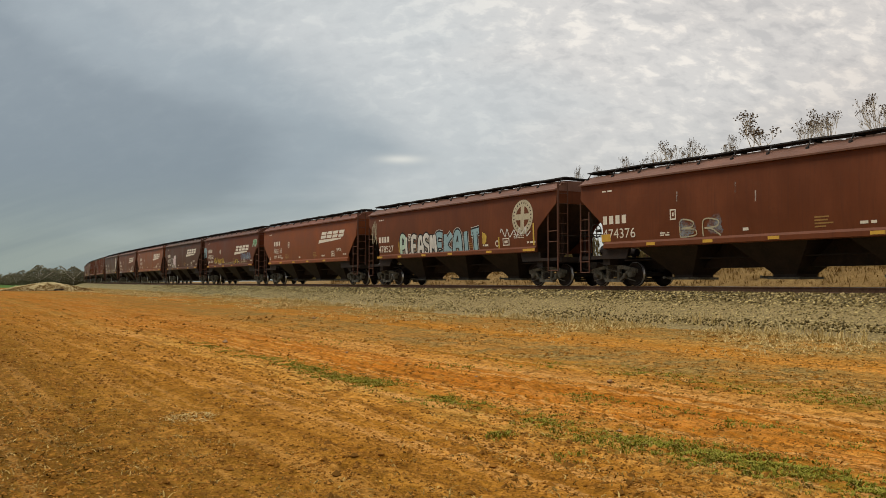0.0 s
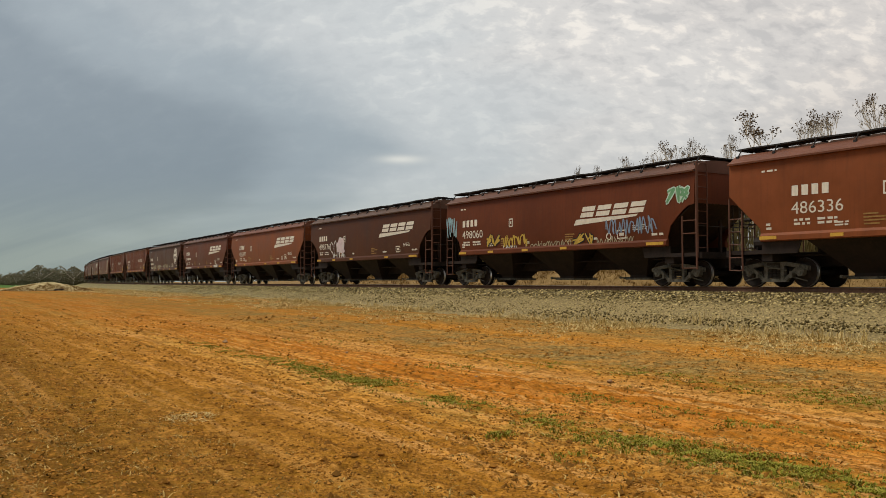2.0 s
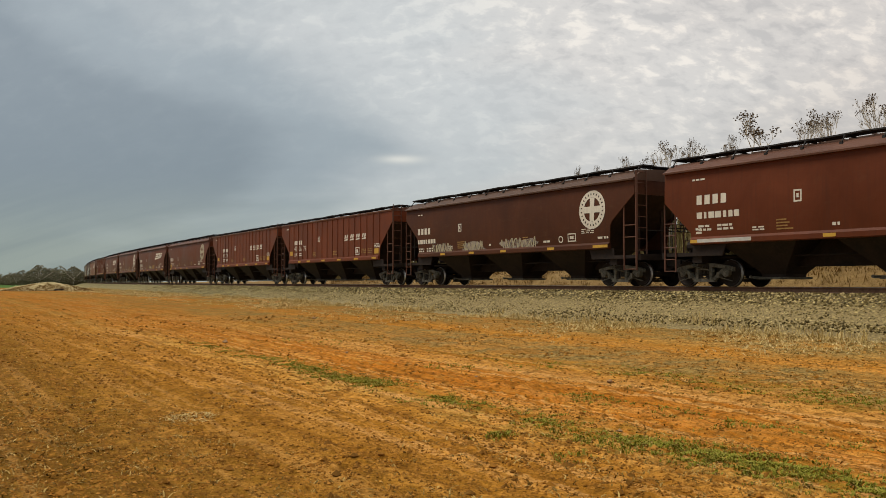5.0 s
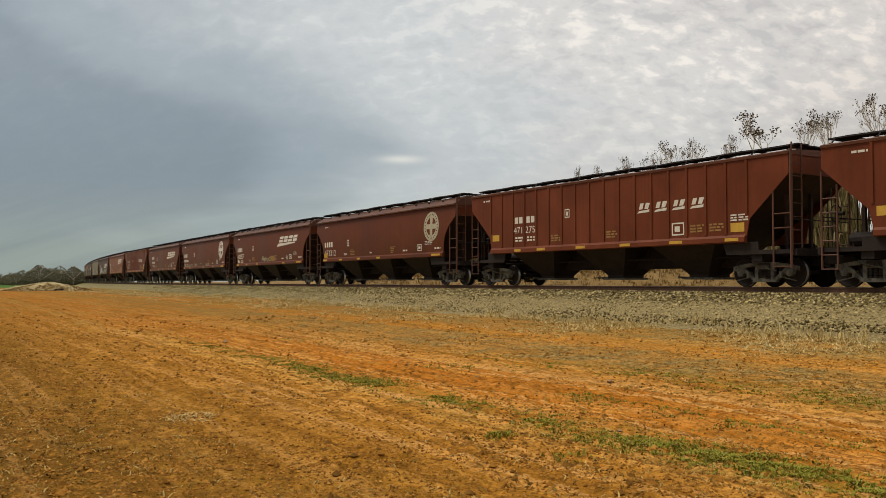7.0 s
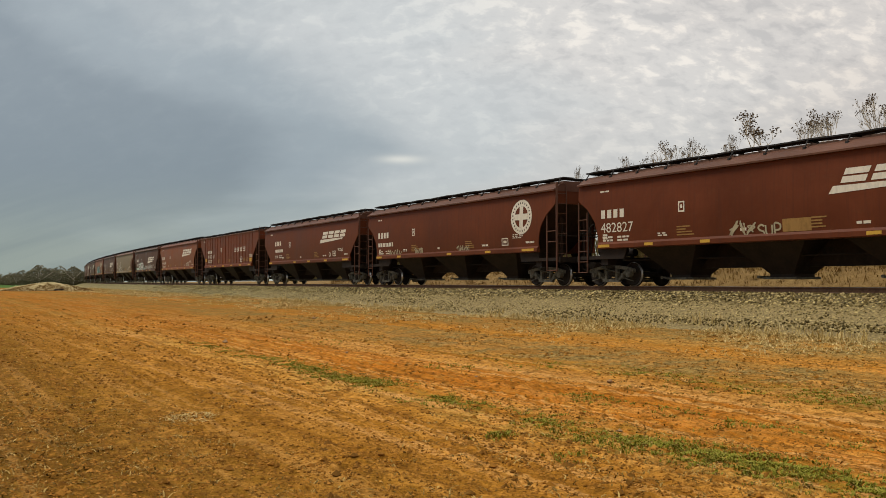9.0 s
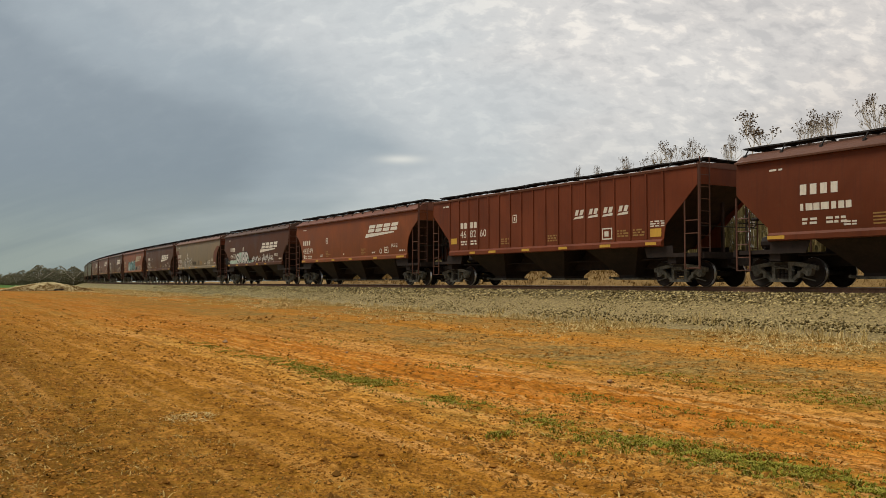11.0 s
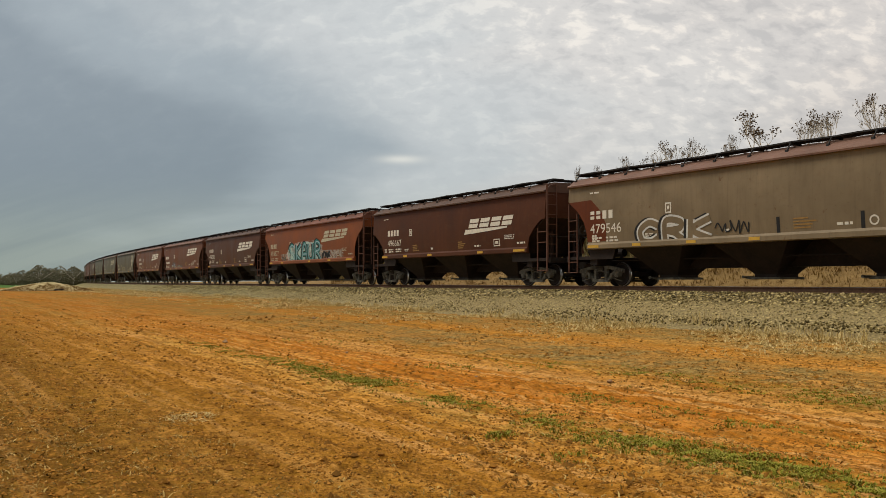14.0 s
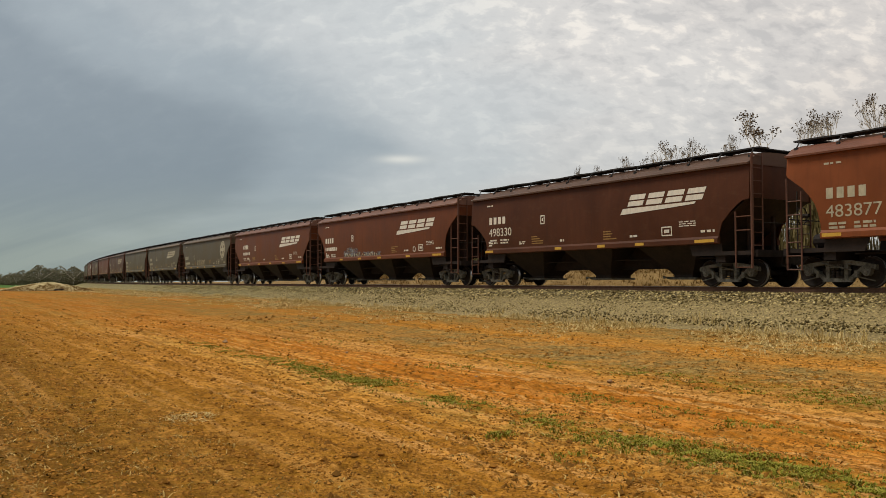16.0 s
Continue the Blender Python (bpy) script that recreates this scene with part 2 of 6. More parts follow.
def ground_z(x, y):
    t = min(1.0, max(0.0, (y - 16.0) / 46.0))
    z = 0.34 * t * t * (3 - 2 * t)
    z += 0.05 * noise.noise(Vector((x * 0.23, y * 0.23, 0.3))) + 0.02 * noise.noise(Vector((x * 0.9, y * 0.9, 1.3)))
    if y < 60:
        # wheel ruts and drag lines beside the track, and broken clay
        q, a = 0.853 * x + 0.521 * y, -0.521 * x + 0.853 * y
        z += 0.035 * noise.noise(Vector((q * 1.5, a * 0.10, 3.7))) + 0.02 * noise.noise(Vector((q * 4.0, a * 0.3, 8.7)))
        z -= 0.05 * math.exp(-((q - 6.5) / 0.28) ** 2) + 0.05 * math.exp(-((q - 8.3) / 0.28) ** 2) + 0.03 * math.exp(-((q - 4.5) / 0.3) ** 2)
        if y < 36:
            rough = 0.6 + 0.8 * max(0.0, noise.noise(Vector((x * 0.4, y * 0.4, 12.0))))
            z += rough * (0.046 * noise.noise(Vector((x * 3.6, y * 4.6, 5.1))) + 0.038 * noise.noise(Vector((x * 7.5, y * 9.5, 7.7))))
    return z


# ---- mesh helpers ----


def part(name, bm, material, parent, label="", smooth=False):
    """Links a bmesh as one mesh object under a thing or a part."""
    me = bm if isinstance(bm, bpy.types.Mesh) else to_mesh(name, bm, material, smooth)
    ob = new(name, me)
    ob.parent = parent
    if label:
        tagged(ob, label)
    return ob


def to_mesh(name, bm, material, smooth=False):
    me = bpy.data.meshes.new(name)
    bmesh.ops.recalc_face_normals(bm, faces=bm.faces[:])
    bm.to_mesh(me)
    bm.free()
    for m in (material if isinstance(material, (list, tuple)) else [material]):
        me.materials.append(m)
    if smooth:
        me.polygons.foreach_set("use_smooth", [True] * len(me.polygons))
    return me


def box(bm, x0, x1, y0, y1, z0, z1, mi=0):
    vs = [bm.verts.new((x, y, z)) for x in (x0, x1) for y in (y0, y1) for z in (z0, z1)]
    for f in ((0, 1, 3, 2), (4, 6, 7, 5), (0, 4, 5, 1), (2, 3, 7, 6), (0, 2, 6, 4), (1, 5, 7, 3)):
        bm.faces.new([vs[i] for i in f]).material_index = mi
    return vs


def rod(bm, a, b, r, n=6, r2=None, mi=0, caps=True):
    a, b = Vector(a), Vector(b)
    d = (b - a).normalized()
    u = d.orthogonal().normalized()
    v = d.cross(u)
    r2 = r if r2 is None else r2
    rings = []
    for p, rr in ((a, r), (b, r2)):
        rings.append([bm.verts.new(p + rr * (math.cos(2 * math.pi * i / n) * u + math.sin(2 * math.pi * i / n) * v)) for i in range(n)])
    for i in range(n):
        j = (i + 1) % n
        bm.faces.new((rings[0][i], rings[0][j], rings[1][j], rings[1][i])).material_index = mi
    if caps:
        bm.faces.new(rings[0][::-1]).material_index = mi
        bm.faces.new(rings[1]).material_index = mi


def prism(bm, pts, y0, y1, mi=0):
    """A flat outline in x and z, given thickness along y."""
    a = [bm.verts.new((x, y0, z)) for x, z in pts]
    b = [bm.verts.new((x, y1, z)) for x, z in pts]
    bm.faces.new(a).material_index = mi
    bm.faces.new(b[::-1]).material_index = mi
    for i in range(len(pts)):
        j = (i + 1) % len(pts)
        bm.faces.new((a[i], b[i], b[j], a[j])).material_index = mi


def sweep(bm, stations, profile, mi=0, closed=False):
    """Runs a profile of (off, z) along the track."""
    rows = []
    for s in stations:
        rows.append([bm.verts.new(track_pt(s, o, z)) for o, z in profile])
    n = len(profile)
    for a, b in zip(rows, rows[1:]):
        for i in range(n if closed else n - 1):
            j = (i + 1) % n
            bm.faces.new((a[i], a[j], b[j], b[i])).material_index = mi


# ---- ground ----
def ground_material():
    m = Mat("orange_clay_field_soil", 0.95)
    m.b.inputs["Specular IOR Level"].default_value = 0.04
    sep = m.nt.nodes.new("ShaderNodeSeparateXYZ")
    m.nt.links.new(m.pos(True), sep.inputs[0])
    x, y = sep.outputs[0], sep.outputs[1]
    # distance from the eye's place towards the track
    q = m.math("ADD", m.math("MULTIPLY", x, 0.853), m.math("MULTIPLY", y, 0.521))
    wob = m.noise(0.22, 4, 0.6, 0.2, world=True)
    wob2 = m.noise(1.3, 4, 0.6, 0.2, world=True)
    qq = m.math("ADD", q, m.math("MULTIPLY", m.math("SUBTRACT", wob, 0.5), 1.5))
    qq = m.math("ADD", qq, m.math("MULTIPLY", m.math("SUBTRACT", wob2, 0.5), 0.9))
    f = m.math("DIVIDE", qq, 25.0, True)
    pale, orange = (0.76, 0.375, 0.100), (0.60, 0.195, 0.0160)
    # bands across the field: (distance, colour); nearest ones darkened to stand for lens falloff
    bands = [(0.0, (0.12, 0.06, 0.006)), (1.0, (0.165, 0.08, 0.0085)), (2.0, (0.27, 0.126, 0.0140)), (3.0, (0.40, 0.175, 0.0190)), (4.2, (0.48, 0.203, 0.0225)), (4.75, (0.55, 0.236, 0.0270)), (5.0, (0.74, 0.40, 0.090)), (5.35, (0.58, 0.238, 0.030)), (6.1, (0.62, 0.212, 0.0175)), (6.8, orange), (7.8, orange),
             (8.5, (0.64, 0.315, 0.080)), (8.95, (0.60, 0.232, 0.0260)), (9.8, (0.50, 0.228, 0.035)), (11.0, (0.42, 0.235, 0.062)), (12.4, (0.44, 0.24, 0.058)), (13.2, (0.68, 0.27, 0.026)), (14.4, (0.62, 0.265, 0.035)), (15.1, (0.50, 0.285, 0.07)), (15.8, (0.44, 0.28, 0.078)), (17.5, (0.38, 0.258, 0.08)), (25.0, (0.34, 0.24, 0.08))]
    col = m.ramp(f, [(d / 25, c) for d, c in bands])
    # streaks that run along the wheel tracks
    ang = math.atan2(0.853, -0.521)
    mp = m.nt.nodes.new("ShaderNodeMapping")
    mp.vector_type = "TEXTURE"
    mp.inputs["Rotation"].default_value = (0, 0, ang)
    mp.inputs["Scale"].default_value = (16.0, 0.75, 1.0)
    m.nt.links.new(m.pos(True), mp.inputs[0])
    ln = m.nt.nodes.new("ShaderNodeTexNoise")
    ln.inputs["Scale"].default_value = 1.6
    ln.inputs["Detail"].default_value = 6
    ln.inputs["Roughness"].default_value = 0.62
    m.nt.links.new(mp.outputs[0], ln.inputs["Vector"])
    lines = ln.outputs["Fac"]
    col = m.mix(m.math("MULTIPLY", m.ramp(lines, [(0.50, 0.0), (0.66, 1.0)]), m.ramp(f, [(0.10, 0.12), (0.20, 0.62)])), col, pale)
    col = m.mix(m.math("MULTIPLY", m.ramp(lines, [(0.34, 1.0), (0.46, 0.0)]), 0.45), col, (0.20, 0.078, 0.008))
    mp2 = m.nt.nodes.new("ShaderNodeMapping")
    mp2.vector_type = "TEXTURE"
    mp2.inputs["Rotation"].default_value = (0, 0, ang + 0.03)
    mp2.inputs["Scale"].default_value = (2.6, 0.20, 1.0)
    m.nt.links.new(m.pos(True), mp2.inputs[0])
    ln2 = m.nt.nodes.new("ShaderNodeTexNoise")
    ln2.inputs["Scale"].default_value = 1.4
    ln2.inputs["Detail"].default_value = 5
    ln2.inputs["Roughness"].default_value = 0.6
    m.nt.links.new(mp2.outputs[0], ln2.inputs["Vector"])
    drag = ln2.outputs["Fac"]
    col = m.mix(m.math("MULTIPLY", m.ramp(drag, [(0.54, 0.0), (0.66, 1.0)]), m.ramp(f, [(0.10, 0.06), (0.20, 0.30)])), col, pale)
    col = m.mix(m.math("MULTIPLY", m.ramp(drag, [(0.34, 1.0), (0.45, 0.0)]), 0.35), col, (0.16, 0.065, 0.007))
    # fine ridges dragged along the same way, their lit and shaded sides coloured in
    mp3 = m.nt.nodes.new("ShaderNodeMapping")
    mp3.vector_type = "TEXTURE"
    mp3.inputs["Rotation"].default_value = (0, 0, ang - 0.02)
    mp3.inputs["Scale"].default_value = (3.4, 0.34, 1.0)
    m.nt.links.new(m.pos(True), mp3.inputs[0])
    ln3 = m.nt.nodes.new("ShaderNodeTexNoise")
    ln3.inputs["Scale"].default_value = 1.5
    ln3.inputs["Detail"].default_value = 4
    ln3.inputs["Roughness"].default_value = 0.65
    ln3.inputs["Distortion"].default_value = 0.5
    m.nt.links.new(mp3.outputs[0], ln3.inputs["Vector"])
    ridge = ln3.outputs["Fac"]
    there = m.ramp(f, [(0.06, 0.15), (0.19, 1.0)])
    col = m.mix(m.math("MULTIPLY", m.ramp(ridge, [(0.53, 0.0), (0.60, 1.0)]), m.math("MULTIPLY", there, 0.62)), col, (0.84, 0.41, 0.085))
    col = m.mix(m.math("MULTIPLY", m.ramp(ridge, [(0.37, 1.0), (0.44, 0.0)]), m.math("MULTIPLY", there, 0.50)), col, (0.22, 0.078, 0.008))
    # narrow tyre-tread lines in the wheel tracks
    mp4 = m.nt.nodes.new("ShaderNodeMapping")
    mp4.vector_type = "TEXTURE"
    mp4.inputs["Rotation"].default_value = (0, 0, ang + 0.01)
    mp4.inputs["Scale"].default_value = (20.0, 0.26, 1.0)
    m.nt.links.new(m.pos(True), mp4.inputs[0])
    ln4 = m.nt.nodes.new("ShaderNodeTexNoise")
    ln4.inputs["Scale"].default_value = 1.3
    ln4.inputs["Detail"].default_value = 3
    ln4.inputs["Roughness"].default_value = 0.55
    ln4.inputs["Distortion"].default_value = 0.15
    m.nt.links.new(mp4.outputs[0], ln4.inputs["Vector"])
    tread = ln4.outputs["Fac"]
    tracks = m.ramp(f, [(0.10, 0.35), (0.19, 1.0), (0.36, 1.0), (0.44, 0.2)])
    col = m.mix(m.math("MULTIPLY", m.ramp(tread, [(0.55, 0.0), (0.62, 1.0)]), m.math("MULTIPLY", tracks, 0.75)), col, (0.80, 0.42, 0.130))
    col = m.mix(m.math("MULTIPLY", m.ramp(tread, [(0.37, 1.0), (0.44, 0.0)]), m.math("MULTIPLY", tracks, 0.60)), col, (0.24, 0.085, 0.010))
    # patches and dry litter; litter and grit darks put relief shade in the colour
    big = m.noise(0.5, 5, 0.62, 0.6, world=True, off=(11, 5, 0))
    col = m.mix(m.math("MULTIPLY", m.ramp(big, [(0.50, 0.0), (0.68, 1.0)]), 0.22), col, (0.44, 0.22, 0.030))
    col = m.mix(m.math("MULTIPLY", m.ramp(big, [(0.30, 1.0), (0.45, 0.0)]), 0.45), col, (0.21, 0.090, 0.010))
    litter = m.noise(4.6, 5, 0.66, 0.6, world=True, off=(3, 1, 0))
    col = m.mix(m.math("MULTIPLY", m.ramp(litter, [(0.53, 0.0), (0.62, 1.0)]), 0.58), col, (0.19, 0.080, 0.010))
    col = m.mix(m.math("MULTIPLY", m.ramp(litter, [(0.36, 1.0), (0.46, 0.0)]), 0.42), col, (0.58, 0.26, 0.040))
    grit = m.noise(10.0, 4, 0.66, 0.4, world=True, off=(5, 8, 0))
    col = m.mix(m.math("MULTIPLY", m.ramp(grit, [(0.53, 0.0), (0.61, 1.0)]), 0.55), col, (0.150, 0.064, 0.008))
    col = m.mix(m.math("MULTIPLY", m.ramp(grit, [(0.36, 1.0), (0.44, 0.0)]), 0.42), col, (0.62, 0.29, 0.050))
    # crumbs; the shade in the hollows between them is put in as dark colour
    crumb = m.noise(24.0, 3, 0.62, 0.8, world=True, off=(9, 4, 0))
    col = m.mix(m.math("MULTIPLY", m.ramp(crumb, [(0.53, 0.0), (0.61, 1.0)]), 0.35), col, (0.110, 0.047, 0.006))
    col = m.mix(m.math("MULTIPLY", m.ramp(crumb, [(0.36, 1.0), (0.43, 0.0)]), 0.25), col, (0.60, 0.27, 0.045))
    # grey dead matter on the rough strip before the ballast
    dead = m.ramp(m.noise(0.9, 6, 0.7, 0.8, world=True, off=(21, 4, 0)), [(0.48, 0.0), (0.57, 1.0)])
    strip = m.ramp(f, [(0.36, 0.0), (0.41, 1.0), (0.505, 1.0), (0.535, 0.25), (0.585, 0.35), (0.65, 0.9), (0.75, 0.9), (0.85, 0.4)])
    col = m.mix(m.math("MULTIPLY", m.math("MULTIPLY", dead, strip), 0.65), col, m.mix(m.ramp(grit, [(0.42, 0.0), (0.56, 1.0)]), (0.40, 0.305, 0.115), (0.115, 0.094, 0.032)))
    # low green growth between and beside the ruts
    g1 = m.ramp(f, [(0.195, 0.0), (0.222, 1.0), (0.245, 0.0)])
    g2 = m.ramp(f, [(0.345, 0.0), (0.372, 1.0), (0.42, 0.0)])
    gn = m.ramp(m.noise(2.4, 6, 0.7, 0.4, world=True, off=(7, 2, 0)), [(0.47, 0.0), (0.60, 1.0)])
    # it thins out far off
    fade = m.ramp(m.math("DIVIDE", y, 40.0, True), [(0.15, 1.0), (0.55, 0.25), (1.0, 0.0)])
    g = m.math("MULTIPLY", m.math("MULTIPLY", m.math("ADD", g1, g2, True), gn), fade)
    col = m.mix(m.math("MULTIPLY", g, 0.7), col, (0.20, 0.185, 0.018))
    # grassier and browner far along the line
    afar = m.ramp(m.math("DIVIDE", y, 120.0, True), [(0.13, 0.0), (0.35, 0.8), (1.0, 1.0)])
    fnoise = m.ramp(m.noise(0.35, 6, 0.75, 0.5, world=True, off=(2, 9, 0)), [(0.40, 0.0), (0.60, 1.0)])
    col = m.mix(m.math("MULTIPLY", afar, 0.75), col, m.mix(fnoise, (0.34, 0.118, 0.011), (0.18, 0.112, 0.022)))
    # far green field beyond the line's far end
    far = m.math("MULTIPLY", m.ramp(m.math("DIVIDE", y, 400.0, True), [(0.36, 0.0), (0.40, 1.0)]), 1.0)
    fn = m.noise(0.05, 4, 0.6, 0.2, world=True)
    col = m.mix(far, col, m.mix(fn, (0.06, 0.13, 0.03), (0.10, 0.17, 0.04)))
    # dry pale pasture on the railway's far side, its paleness painted for bright haze
    beyond = m.math("MULTIPLY", far, m.ramp(m.math("ADD", 0.5, m.math("MULTIPLY", 0.5, m.math("DIVIDE", x, y))), [(0.285, 0.0), (0.30, 1.0)]))
    col = m.mix(beyond, col, m.mix(fn, (0.42, 0.31, 0.18), (0.50, 0.38, 0.24)))
    h1 = m.noise(3.0, 6, 0.7, 0.4, world=True)
    h2 = m.noise(16.0, 5, 0.7, 0.2, world=True)
    n = m.bump(lines, 0.45, 0.08)
    n = m.bump(ridge, 0.8, 0.07, n)
    n = m.bump(tread, 0.8, 0.06, n)
    n = m.bump(h1, 0.9, 0.12, n)
    n = m.bump(h2, 0.9, 0.03, n)
    n = m.bump(crumb, 0.8, 0.018, n)
    return m.done(col, n)


def build_ground():
    ys, y = [-60, -30, -12, -4, 0, 2, 3.2], 4.0
    while y < 90:
        ys.append(y)
        y += max(0.035, 0.0085 * y)
    ys += [90, 105, 125, 150, 190, 250, 350, 500, 800, 1300, 2200, 3600]
    xs = sorted(set([-3600, -2200, -1300, -800, -500, -350, -250, -180, -130, -100, -80] + [round(-66 + 1.2 * i, 3) for i in range(41)] + [round(-16 + 0.25 * i, 3) for i in range(40)] + [round(-6 + 0.05 * i, 3) for i in range(241)] + [round(6.2 + 0.2 * i, 3) for i in range(45)] + [16, 18, 21, 25, 30, 40, 60, 90, 140, 220, 350, 600, 1200, 2200, 3600]))
    vs, fs = [], []
    for y in ys:
        for x in xs:
            vs.append((x, y, ground_z(x, y)))
    w = len(xs)
    for j in range(len(ys) - 1):
        for i in range(w - 1):
            fs.append((j * w + i, j * w + i + 1, (j + 1) * w + i + 1, (j + 1) * w + i))
    me = bpy.data.meshes.new("ground")
    me.from_pydata(vs, [], fs)
    me.materials.append(ground_material())
    me.polygons.foreach_set("use_smooth", [True] * len(me.polygons))
    tagged(new("ground", me), "orange clay field soil with ruts and dry litter", "ground", kind="structure")


build_ground()


def ballast_material():
    m = Mat("grey_crushed_stone_ballast", 0.95)
    v = m.voronoi(17.0, True, out="Color")
    d = m.voronoi(17.0, True)
    sepc = m.nt.nodes.new("ShaderNodeSeparateColor")
    m.nt.links.new(v, sepc.inputs[0])
    big = m.noise(0.8, 5, 0.65, 0.4, world=True)
    col = m.ramp(sepc.outputs[0], [(0.0, (0.024, 0.017, 0.005)), (0.45, (0.092, 0.066, 0.021)), (0.8, (0.20, 0.146, 0.050)), (1.0, (0.66, 0.51, 0.23))])
    col = m.mix(m.math("MULTIPLY", m.ramp(big, [(0.45, 0.0), (0.7, 1.0)]), 0.25), col, (0.30, 0.21, 0.08))
    # sand and fines gather low on the slope
    sep = m.nt.nodes.new("ShaderNodeSeparateXYZ")
    m.nt.links.new(m.pos(True), sep.inputs[0])
    low = m.ramp(m.math("ADD", sep.outputs[2], m.math("MULTIPLY", m.math("SUBTRACT", big, 0.5), 0.5)), [(0.66, 0.80), (0.88, 0.0)])
    col = m.mix(low, col, m.mix(m.ramp(m.noise(14.0, 4, 0.7, world=True), [(0.42, 0.0), (0.58, 1.0)]), (0.165, 0.122, 0.050), (0.40, 0.298, 0.125)))
    # grass grows through it far along the line
    grown = m.ramp(m.math("ADD", m.math("DIVIDE", sep.outputs[1], 120.0), m.math("MULTIPLY", m.math("SUBTRACT", big, 0.5), 0.4)), [(0.33, 0.0), (0.6, 0.75)])
    col = m.mix(grown, col, m.mix(m.ramp(m.noise(2.5, 5, 0.7, world=True), [(0.4, 0.0), (0.6, 1.0)]), (0.15, 0.132, 0.050), (0.29, 0.235, 0.098)))
    n = m.bump(m.math("SUBTRACT", 1.0, d), 0.8, 0.03)
    return m.done(col, n)


BALLAST = ballast_material()


def build_track():
    near = np.concatenate([np.arange(-430, -60, 12.0), np.arange(-60, 120, 1.5), np.arange(120, 715, 8.0)])
    bm = bmesh.new()
    prof = [(-7.2, -0.2), (-5.6, 0.10), (-4.2, RAIL_Z - 0.86), (-2.75, RAIL_Z - 0.47), (-1.95, RAIL_Z - 0.25), (-1.4, RAIL_Z - 0.19), (1.4, RAIL_Z - 0.19), (2.1, RAIL_Z - 0.25), (3.2, RAIL_Z - 0.7), (6.5, 0.2), (9.0, -0.2)]
    rows = []
    for s in near:
        row = []
        for o, z in prof:
            p = track_pt(s, o, z)
            if abs(o) > 5:
                g = ground_z(p.x, p.y)
                p.z = g - 0.25 if abs(o) > 6.6 else g + 0.03
            row.append(bm.verts.new(p + Vector((0, 0, 0.03 * noise.noise(Vector((s * 0.7, o * 1.3, 0)))))))
        rows.append(row)
    for a, b in zip(rows, rows[1:]):
        for i in range(len(prof) - 1):
            bm.faces.new((a[i], a[i + 1], b[i + 1], b[i]))
    tagged(new("ballast_bed", to_mesh("ballast_bed", bm, BALLAST, True)), "grey crushed stone railway embankment", "embankment", kind="structure")
    for side, name in ((-0.7525, "rail"), (0.7525, "rail")):
        bm = bmesh.new()
        z = RAIL_Z
        sweep(bm, near, [(side - 0.037, z - 0.005), (side - 0.037, z - 0.035), (side - 0.009, z - 0.05), (side - 0.009, z - 0.15), (side - 0.075, z - 0.172), (side - 0.075, z - 0.185),
                         (side + 0.075, z - 0.185), (side + 0.075, z - 0.172), (side + 0.009, z - 0.15), (side + 0.009, z - 0.05), (side + 0.037, z - 0.035), (side + 0.037, z - 0.005)])
        sweep(bm, near, [(side + 0.037, z - 0.005), (side + 0.028, z), (side - 0.028, z), (side - 0.037, z - 0.005)], 1)
        tagged(new(name, to_mesh(name, bm, [RAIL_M, RAILTOP])), "rust-brown steel rail with polished head", "rail", group="rails of the track", kind="structure")


build_track()

# ---- hopper wagons ----
# end cut of the side sheet: how far from the coupling plane the sheet begins, by height
CUTS = {
    "straight": [(1.45, 1.95), (1.86, 1.92), (2.97, 0.76), (4.03, 0.73)],
    "notch": [(1.45, 2.0), (1.75, 1.98), (2.14, 1.84), (2.45, 1.52), (2.70, 1.20), (2.82, 1.00), (2.86, 0.73), (4.03, 0.73)],
    "round": [(1.45, 1.88), (1.9, 1.86), (2.2, 1.80), (2.5, 1.70), (2.75, 1.52), (3.0, 1.30), (3.2, 1.02), (3.38, 0.78), (3.45, 0.73), (4.03, 0.73)],
    "steep": [(1.45, 2.12), (2.35, 2.02), (2.50, 1.92), (3.45, 0.75), (4.03, 0.73)],
    "rib": [(1.45, 2.36), (2.20, 2.20), (2.28, 2.12), (3.53, 0.73), (4.20, 0.73)],
}


def end_cut(kind, z):
    return float(np.interp(z, [a for a, _ in CUTS[kind]], [b for _, b in CUTS[kind]]))


def side_y(kind, z):
    if kind == "rib":
        return 1.56
    t = (z - 1.45) / 2.6
    return 1.50 + 0.10 * math.sin(math.pi * min(1, max(0, 0.12 + 0.80 * t)))


MESH = {}


